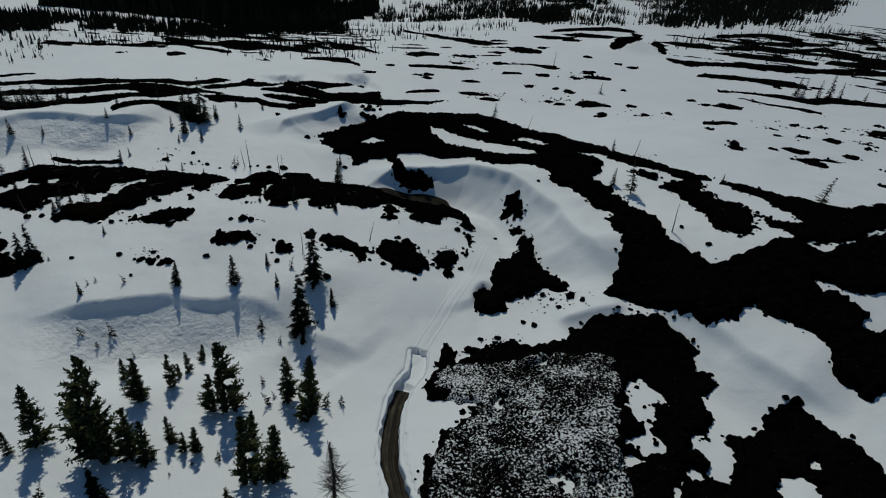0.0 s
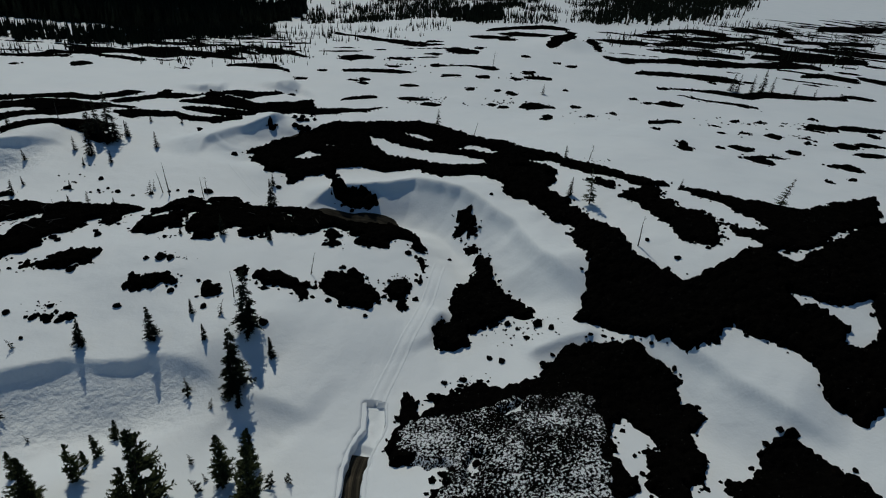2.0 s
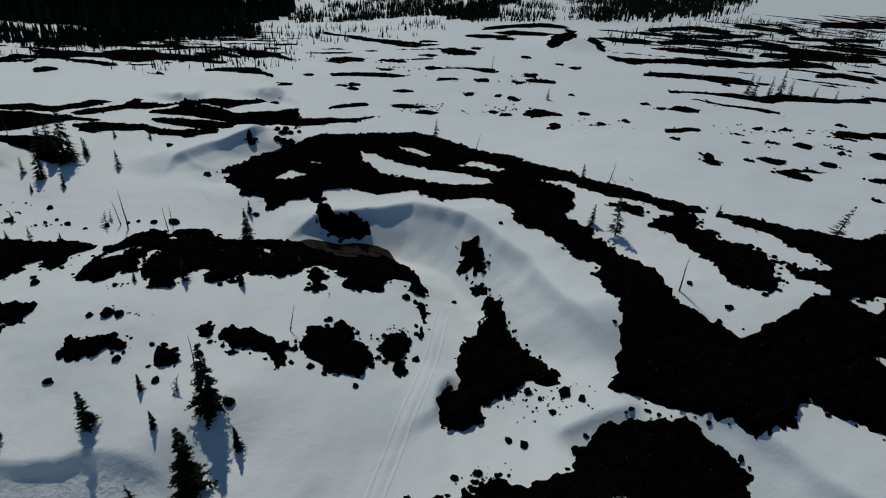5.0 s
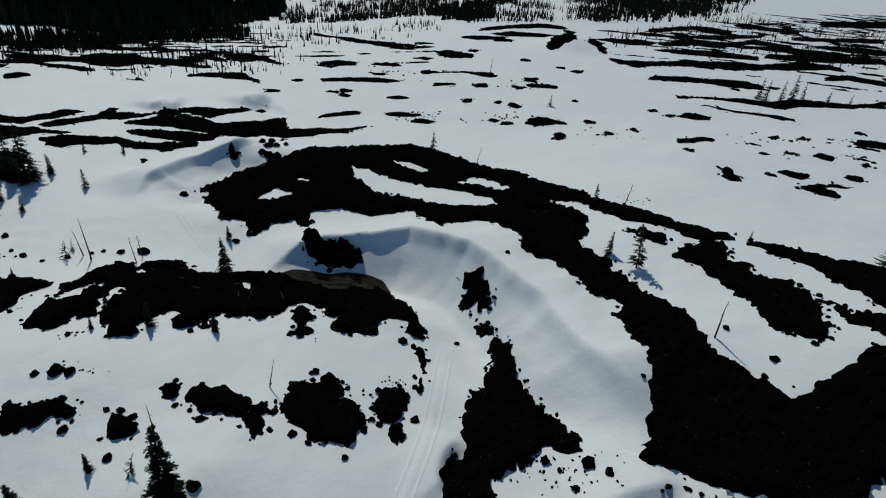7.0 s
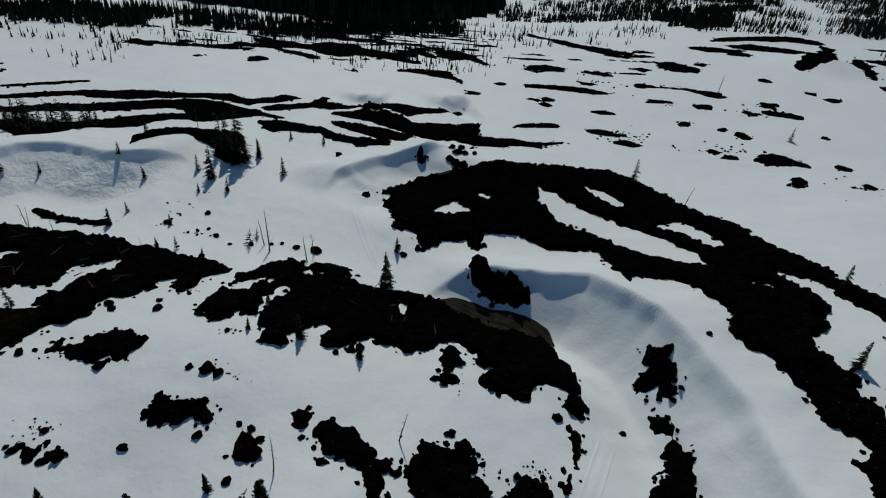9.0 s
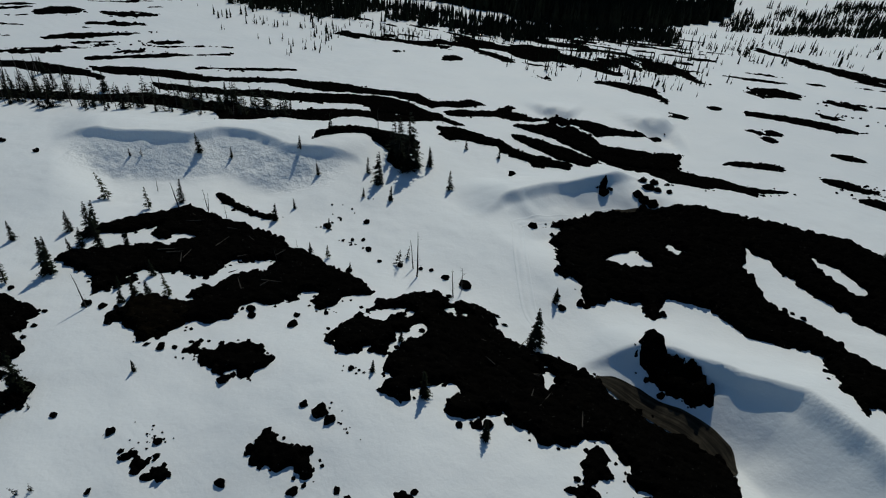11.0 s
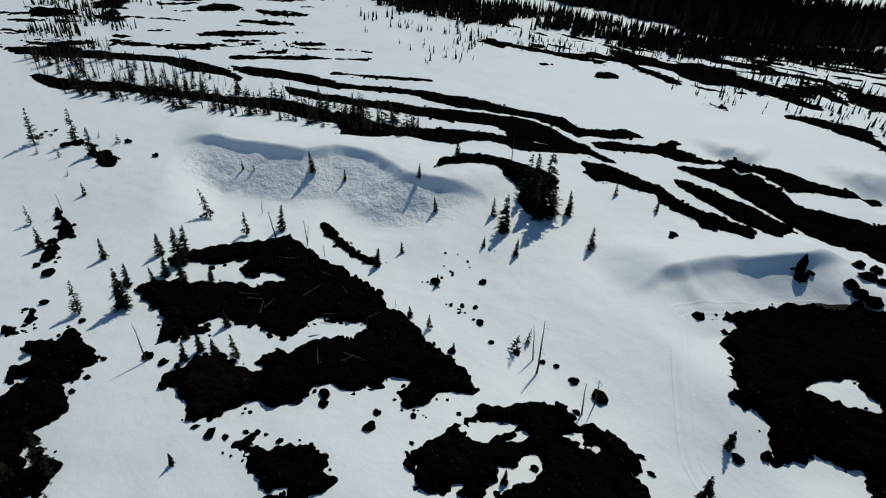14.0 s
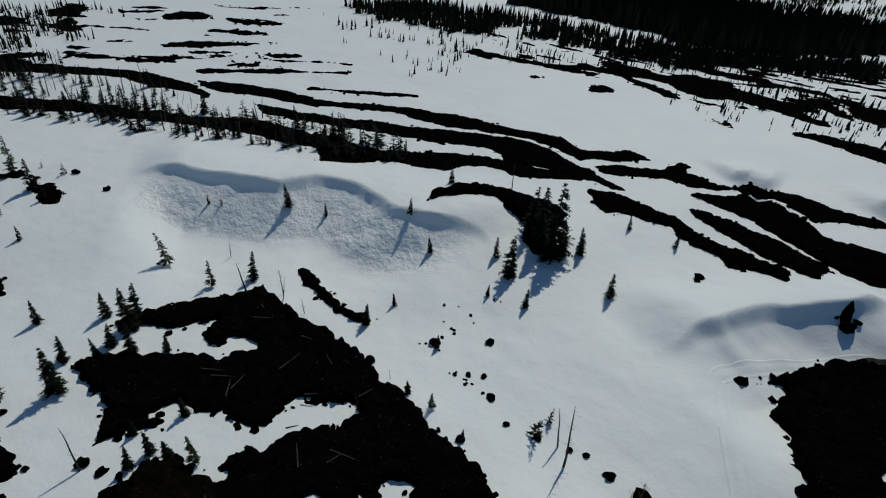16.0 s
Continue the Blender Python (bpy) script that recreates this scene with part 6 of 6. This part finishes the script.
def stones(label, middle, reach, count, sizes, seed):
    """Small stones too many to count, joined, round a place."""
    r = random.Random(seed)
    verts, faces = [], []
    base = BOULDERS[seed % 7]
    shape = np.array([v.co[:] for v in base.vertices])
    tris = np.array([p.vertices[:] for p in base.polygons])
    for _ in range(count):
        a, q = r.uniform(0, 6.28), abs(r.gauss(0, 0.55))
        x, y, s = middle[0] + reach[0] * q * math.cos(a), middle[1] + reach[1] * q * math.sin(a), r.uniform(*sizes)
        t = r.uniform(0, 6.28)
        turned = np.stack([shape[:, 0] * math.cos(t) - shape[:, 1] * math.sin(t), shape[:, 0] * math.sin(t) + shape[:, 1] * math.cos(t), shape[:, 2]], 1)
        z = SNOW_AT(x, y)
        faces.append(tris + sum(len(v) for v in verts))
        verts.append(turned * s + (x, y, z + 0.08 * s))
    ob = new("scattered_stones", mesh_from("scattered_stones", np.concatenate(verts), np.concatenate(faces), LAVA))
    return tagged(ob, label, "stones", kind="stuff")


for k, (middle, reach, count) in enumerate(STONE_FIELDS):
    far = max(0.5, math.hypot(*middle) / 260)
    stones("small dark stones scattered on the snow", middle, reach, count, (0.35 * far, 0.9 * far), k)


# ---- trees ----
def tube(path, radii, sides=6):
    """Verts and quads of a tapered tube along a path."""
    verts, faces = [], []
    for k, (p, r) in enumerate(zip(path, radii)):
        for s in range(sides):
            a = 2 * math.pi * s / sides
            verts.append((p[0] + r * math.cos(a), p[1] + r * math.sin(a), p[2]))
            if k:
                b, c = (k - 1) * sides + s, (k - 1) * sides + (s + 1) % sides
                faces.append((b, c, c + sides, b + sides))
    return verts, faces


def blade(verts, faces, root, tip, wide, up):
    """A kite-shaped spray from root to tip."""
    root, tip = Vector(root), Vector(tip)
    side = (tip - root).cross(up)
    if side.length < 1e-5:
        side = Vector((1, 0, 0))
    side = side.normalized() * wide
    mid = root.lerp(tip, 0.55)
    n = len(verts)
    verts += [root[:], (mid + side)[:], tip[:], (mid - side)[:]]
    faces.append((n, n + 1, n + 2, n + 3))


def conifer(name, label, seed, reach, dense, droop, bare, bushy, needles, lean=0.0):
    """A conifer 1 m tall: a tapered trunk and a crown of many small sprays."""
    r = random.Random(seed)
    tree = tagged(new(name), label, "tree")
    path = [(lean * t * t + 0.012 * r.uniform(-1, 1), 0.012 * r.uniform(-1, 1), t - 0.04) for t in (0, 0.15, 0.3, 0.5, 0.7, 0.85, 1.04)]
    v, f = tube(path, [0.022, 0.02, 0.017, 0.012, 0.008, 0.005, 0.001])
    part("trunk", mesh_from("trunk", v, f, BARK), tree)
    verts, faces = [], []
    levels = int(34 * dense)
    thick_side, gap = r.uniform(0, 6.28), r.uniform(0.25, 0.75)
    for k in range(levels):
        t = bare + (1 - bare) * (k + r.random()) / levels
        shape = (1 - t) ** (0.72 if bushy else 0.9) * (0.6 + 0.4 * min(1, (t - bare) / 0.14 + 0.25))
        for _ in range(r.choice((4, 5, 6)) if dense > 0.6 else r.choice((2, 3))):
            a = r.uniform(0, 6.28)
            long = reach * (shape + 0.07) * r.uniform(0.45, 1.2) * (0.8 + 0.35 * math.cos(a - thick_side))
            if abs(t - gap) < 0.04 and r.random() < 0.6:
                continue
            out = Vector((math.cos(a), math.sin(a), 0))
            root = Vector((lean * t * t, 0, t))
            tip = root + out * long + Vector((0, 0, (0.22 * long if bushy else -droop * long) + r.uniform(-0.1, 0.1) * long))
            blade(verts, faces, root, tip, 0.12 * long + 0.005, Vector((0, 0, 1)))
            for s in (0.3, 0.45, 0.6, 0.75, 0.9, 1.0):
                at = root.lerp(tip, s)
                for side in (-1, 1):
                    turn = a + side * r.uniform(0.5, 1.1)
                    size = (0.30 * long * (1.25 - s) + 0.016) * r.uniform(0.6, 1.3)
                    end = at + Vector((math.cos(turn), math.sin(turn), 0)) * size + Vector((0, 0, r.uniform(-0.3, 0.25 + 0.5 * bushy) * size))
                    blade(verts, faces, at, end, 0.22 * size, Vector((r.uniform(-0.6, 0.6), r.uniform(-0.6, 0.6), 1)))
                if bushy:
                    end = at + Vector((r.uniform(-1, 1), r.uniform(-1, 1), r.uniform(0.3, 1.2))) * 0.035
                    blade(verts, faces, at, end, 0.012, out)
    for k in range(10):
        a = r.uniform(0, 6.28)
        blade(verts, faces, (lean, 0, 0.95), (lean + 0.02 * math.cos(a), 0.02 * math.sin(a), 1.0 + 0.01 * r.random()), 0.006, Vector((0, 1, 0.3)))
    part("crown", mesh_from("crown", verts, faces, needles), tree)
    return tree


def snag(name, label, seed, branches):
    """A dead tree 1 m tall: a bare bent pole with broken stubs."""
    r = random.Random(seed)
    tree = tagged(new(name), label, "dead tree")
    bend = r.uniform(-0.12, 0.12)
    path = [(bend * t * t + 0.008 * r.uniform(-1, 1), 0.008 * r.uniform(-1, 1), t - 0.04) for t in (0, 0.2, 0.4, 0.6, 0.8, 1.04)]
    v, f = tube(path, [0.02, 0.018, 0.015, 0.012, 0.009, 0.003])
    part("trunk", mesh_from("trunk", v, f, GREY_WOOD), tree)
    verts, faces = [], []
    for _ in range(branches):
        t, a = r.uniform(0.15 if branches > 60 else 0.25, 0.97), r.uniform(0, 6.28)
        long = r.uniform(0.03, 0.16) if branches < 60 else (1.05 - t) * r.uniform(0.12, 0.34)
        root = Vector((bend * t * t, 0, t))
        tip = root + Vector((math.cos(a) * long, math.sin(a) * long, r.uniform(-0.5, 0.5) * long))
        n = len(verts)
        vv, ff = tube([root[:], root.lerp(tip, 0.6)[:], tip[:]], [0.004, 0.003, 0.001], 3)
        verts += vv
        faces += [tuple(q + n for q in w) for w in ff]
    tagged(part("crown", mesh_from("crown", verts, faces, GREY_WOOD), tree), kind="stuff")
    return tree


PINES = [conifer("pine_tree", "bushy young dark green pine standing in snow", k, 0.29, 0.8, 0.0, 0.02, True, PINE) for k in range(5)]
FIRS = [conifer("fir_tree", "narrow dark fir with drooping branches in snow", 20 + k, 0.2, 1.0, 0.35, 0.02, False, FIR) for k in range(4)]
THIN = [conifer("pine_tree", "thin sparse pine with open branches", 40 + k, 0.24, 0.7, 0.1, 0.1, False, PINE, 0.1 * (k - 0.5)) for k in range(2)]
SCRUB = [conifer("small_fir_tree", "small dark fir tip poking out of snow", 60 + k, 0.36, 0.5, 0.1, 0.0, False, FIR, 0.2 * (k - 1)) for k in range(3)]
SNAGS = [snag("dead_tree", "bare grey dead tree leaning above the snow", 80 + k, n) for k, n in enumerate((14, 30, 8))]
BARE = [snag("dead_tree", "bare conifer with fine grey branches in snow", 90, 320)]
planted = set()


def plant(kinds, x, y, tall, group, seed, wide=1.0, lean=0.06):
    r = random.Random(seed)
    kind = r.choice(kinds)
    z = SNOW_AT(x, y) - 0.02 * tall
    m = Matrix.LocRotScale((x, y, z), Euler((r.uniform(-lean, lean), r.uniform(-lean, lean), r.uniform(0, 6.28))), (tall * wide, tall * wide, tall))
    if kind.name not in planted:
        planted.add(kind.name)
        kind.matrix_basis = m
        return tagged(kind, group=group)
    ob = kind.copy()
    scene.collection.objects.link(ob)
    ob.matrix_basis = m
    for child in kind.children:
        twin = child.copy()
        scene.collection.objects.link(twin)
        twin.parent = ob
    return tagged(ob, group=group)


for k, (tx, ty, tall) in enumerate(PINE_PLACES):
    plant(PINES, tx, ty, tall, "young pines below the drift", k, 0.88)
for k, (tx, ty, tall) in enumerate(FIR_PLACES_A + FIR_PLACES_B + FIR_PLACES_C):
    plant(FIRS, tx, ty, tall, "firs on the lava", k, 1.25, 0.06)
for k, (tx, ty, tall) in enumerate(THIN_PLACES):
    plant(THIN, tx, ty, tall, "sparse pines", k, 1.0, 0.15)
for k, (tx, ty, tall) in enumerate(SCRUB_PLACES):
    plant(SCRUB, tx, ty, tall, "buried fir tips", k, 1.0, 0.2)
for k, (tx, ty, tall) in enumerate(SNAG_PLACES):
    plant(SNAGS, tx, ty, tall, "dead trees", k, 1.0, 0.22)


plant(BARE, *BARE_TREE, "dead trees", 1, 1.0, 0.02)


def fallen_log(x, y, long, seed):
    """A bleached broken trunk lying on the lava."""
    r = random.Random(seed)
    a = r.uniform(0, 3.14)
    path = [(x + math.cos(a) * long * t, y + math.sin(a) * long * t, 0) for t in (0, 0.35, 0.7, 1)]
    path = [(px, py, SNOW_AT(px, py) + 1.15 + 0.12 * k) for k, (px, py, _) in enumerate(path)]
    verts, faces = [], []
    for (p, q), (ra, rb) in zip(zip(path, path[1:]), ((0.11, 0.09), (0.09, 0.07), (0.07, 0.02))):
        p, q = Vector(p), Vector(q)
        side = (q - p).cross(Vector((0, 0, 1))).normalized()
        top = side.cross(q - p).normalized()
        n = len(verts)
        for end, rad in ((p, ra), (q, rb)):
            verts += [(end + side * rad * math.cos(w) + top * rad * math.sin(w))[:] for w in (0, 1.05, 2.09, 3.14, 4.19, 5.24)]
        faces += [(n + s, n + (s + 1) % 6, n + 6 + (s + 1) % 6, n + 6 + s) for s in range(6)]
    ob = new("fallen_log", mesh_from("fallen_log", verts, faces, GREY_WOOD))
    return tagged(ob, "bleached grey fallen trunk lying on black lava", "log", "fallen trunks")


def scatter(ring, count, seed, bare=-9.0, ragged=0.0):
    """Random places inside a ring."""
    r = np.random.default_rng(seed)
    xs, ys = [p[0] for p in ring], [p[1] for p in ring]
    x, y = r.uniform(min(xs), max(xs), count * 12), r.uniform(min(ys), max(ys), count * 12)
    inside = np.flatnonzero((inside_distance(x, y, ring) > ragged * (0.6 * value_noise(x, y, 24, 53) + 0.6 * value_noise(x, y, 8, 54))) & (value_noise(x, y, 26, 51) + 0.6 * value_noise(x, y, 9, 52) > bare))[:count]
    return x[inside], y[inside]


r = random.Random(7)
for x, y in zip(*scatter(LAVA_TREE_STRIP, 260, 1)):
    plant(FIRS + SCRUB + SNAGS[:1], x, y, r.choice((2.0, 2.5, 3.5, 4.5, 6.5)), "firs on the long lava strip", r.random(), 1.35)
for x, y in zip(*scatter(SNAG_FIELD, 110, 2)):
    plant(FIRS + SNAGS + SNAGS, x, y, r.choice((2.5, 3.0, 4.0, 6.0, 8.0)), "trees and snags beyond the strip", r.random(), 1.1, 0.15)


for k, (x, y) in enumerate(zip(*scatter(LOG_FIELD_A, 16, 5))):
    fallen_log(x, y, r.uniform(1.5, 4.0), k)
for k, (x, y) in enumerate(zip(*scatter(LOG_FIELD_B, 12, 6))):
    fallen_log(x, y, r.uniform(1.5, 4.0), 50 + k)


def woods(name, label, ring, count, tall, seed, thin=0.16, bare=-0.1):
    """Far woods joined in one mesh: each tree two or three ragged skirts on a stem."""
    verts, faces = [], []
    r = random.Random(seed)
    xs, ys = scatter(ring, count, seed, bare, 14.0)
    for x, y, z in zip(xs, ys, surface(xs, ys) - 0.3):
        h = r.uniform(*tall) * r.choice((0.6, 0.8, 1.0, 1.0, 1.15))
        lx, ly = r.uniform(-0.05, 0.05) * h, r.uniform(-0.05, 0.05) * h
        for low, high, wide in ((0.0, 0.5, 1.0), (0.28, 0.75, 0.75), (0.55, 1.0, 0.45)):
            n = len(verts)
            sides = 5
            for s in range(sides):
                a = 6.283 * s / sides + r.uniform(-0.4, 0.4)
                w = thin * h * wide * r.uniform(0.55, 1.2)
                verts.append((x + lx * low + w * math.cos(a), y + ly * low + w * math.sin(a), z + h * (low + r.uniform(-0.04, 0.05))))
            verts.append((x + lx * high, y + ly * high, z + h * high))
            faces += [(n + s, n + (s + 1) % sides, n + sides) for s in range(sides)]
    ob = new(name, mesh_from(name, verts, faces, FIR))
    return tagged(ob, label, "woods", kind="stuff")


def joined(name, label, pieces):
    """Far strips too many to count, made one."""
    verts, faces, n = [], [], 0
    for ob in pieces:
        if ob is None:
            continue
        co = np.empty(len(ob.data.vertices) * 3, np.float32)
        ob.data.vertices.foreach_get("co", co)
        quads = np.empty(len(ob.data.loops), np.int32)
        ob.data.loops.foreach_get("vertex_index", quads)
        verts.append(co.reshape(-1, 3))
        faces.append(quads.reshape(-1, 4) + n)
        n += len(co) // 3
        bpy.data.objects.remove(ob)
    tagged(new(name, mesh_from(name, np.concatenate(verts), np.concatenate(faces), LAVA)), label, "lava rock", kind="stuff")


r = random.Random(3)
for zone, count, dx, dy in ((STRIPS_RIGHT, 190, 1.0, -0.25), (STRIPS_LEFT, 60, 1.0, 0.1), (STRIPS_WEST, 30, 0.6, 0.8), (STRIPS_NORTH, 26, 1.0, -0.05)):
    pieces = []
    for x, y in zip(*scatter(zone, count, count)):
        far = math.hypot(x, y - 60)
        long, wide = r.choice((3, 5, 7, 10, 14, 20)) * r.uniform(0.8, 1.2) * far / 300, r.uniform(1.4, 3.4) * far / 300
        bend = r.uniform(-0.15, 0.15) * long
        pieces.append(lava("", [(x - dx * long, y - dy * long), (x - dy * bend, y + dx * bend + wide), (x + dx * long, y + dy * long), (x - dy * bend, y + dx * bend - wide)],
                           step=far / 480, rise=0.45, rag=far / 260, broken=far / 160))
    joined("far_lava_strips", "scattered low strips of far black lava on snow", pieces)
woods("dense_forest", "dense black conifer forest behind the snowfields", DENSE_FOREST, 5600, (10, 16), 11, 0.2, -9.0)
woods("tree_line", "thick line of conifers before the dense forest", FRONT_TREES, 3000, (4, 9), 12, 0.13, -0.75)
woods("open_woodland", "small conifers scattered before the tree line", STRAY_TREES, 240, (2, 5.5), 19, 0.15)
woods("far_forest", "far dark conifer forest on a snowy rise", RIGHT_FOREST, 900, (5, 10), 13, 0.15, -0.5)
woods("open_woodland", "open woodland of thin conifers on snow", SPARSE_TREES, 3600, (4, 8), 14, 0.13, 0.05)
woods("open_woodland", "patchy woodland of small conifers on snow", WOOD_GAP, 1500, (3.5, 7), 22, 0.13, 0.0)
woods("far_forest", "broad far conifer forest with snow gaps", EAST_FOREST, 4200, (5, 10), 23, 0.14, -0.4)
woods("far_forest", "far dark conifer forest on a snowy rise", RIGHT_FOREST_B, 1500, (6, 11), 21, 0.13, -0.25)
woods("open_woodland", "stunted conifers on snow among lava strips", MIDDLE_TREES, 420, (2, 6), 20, 0.12, -0.2)
woods("open_woodland", "sparse conifers among far lava strips", RIGHT_TREES, 750, (2, 6), 15, 0.12)
woods("open_woodland", "sparse conifers and snags on the far snow slope", FAR_LEFT_TREES, 420, (2.5, 5.5), 16, 0.12)
woods("open_woodland", "small conifers scattered along far lava strips", LEFT_TREES, 520, (1.6, 4.5), 18, 0.13)
woods("far_forest", "thin far woodland on snow beyond the forest", BEYOND, 1300, (4, 8), 17, 0.14, -0.05)
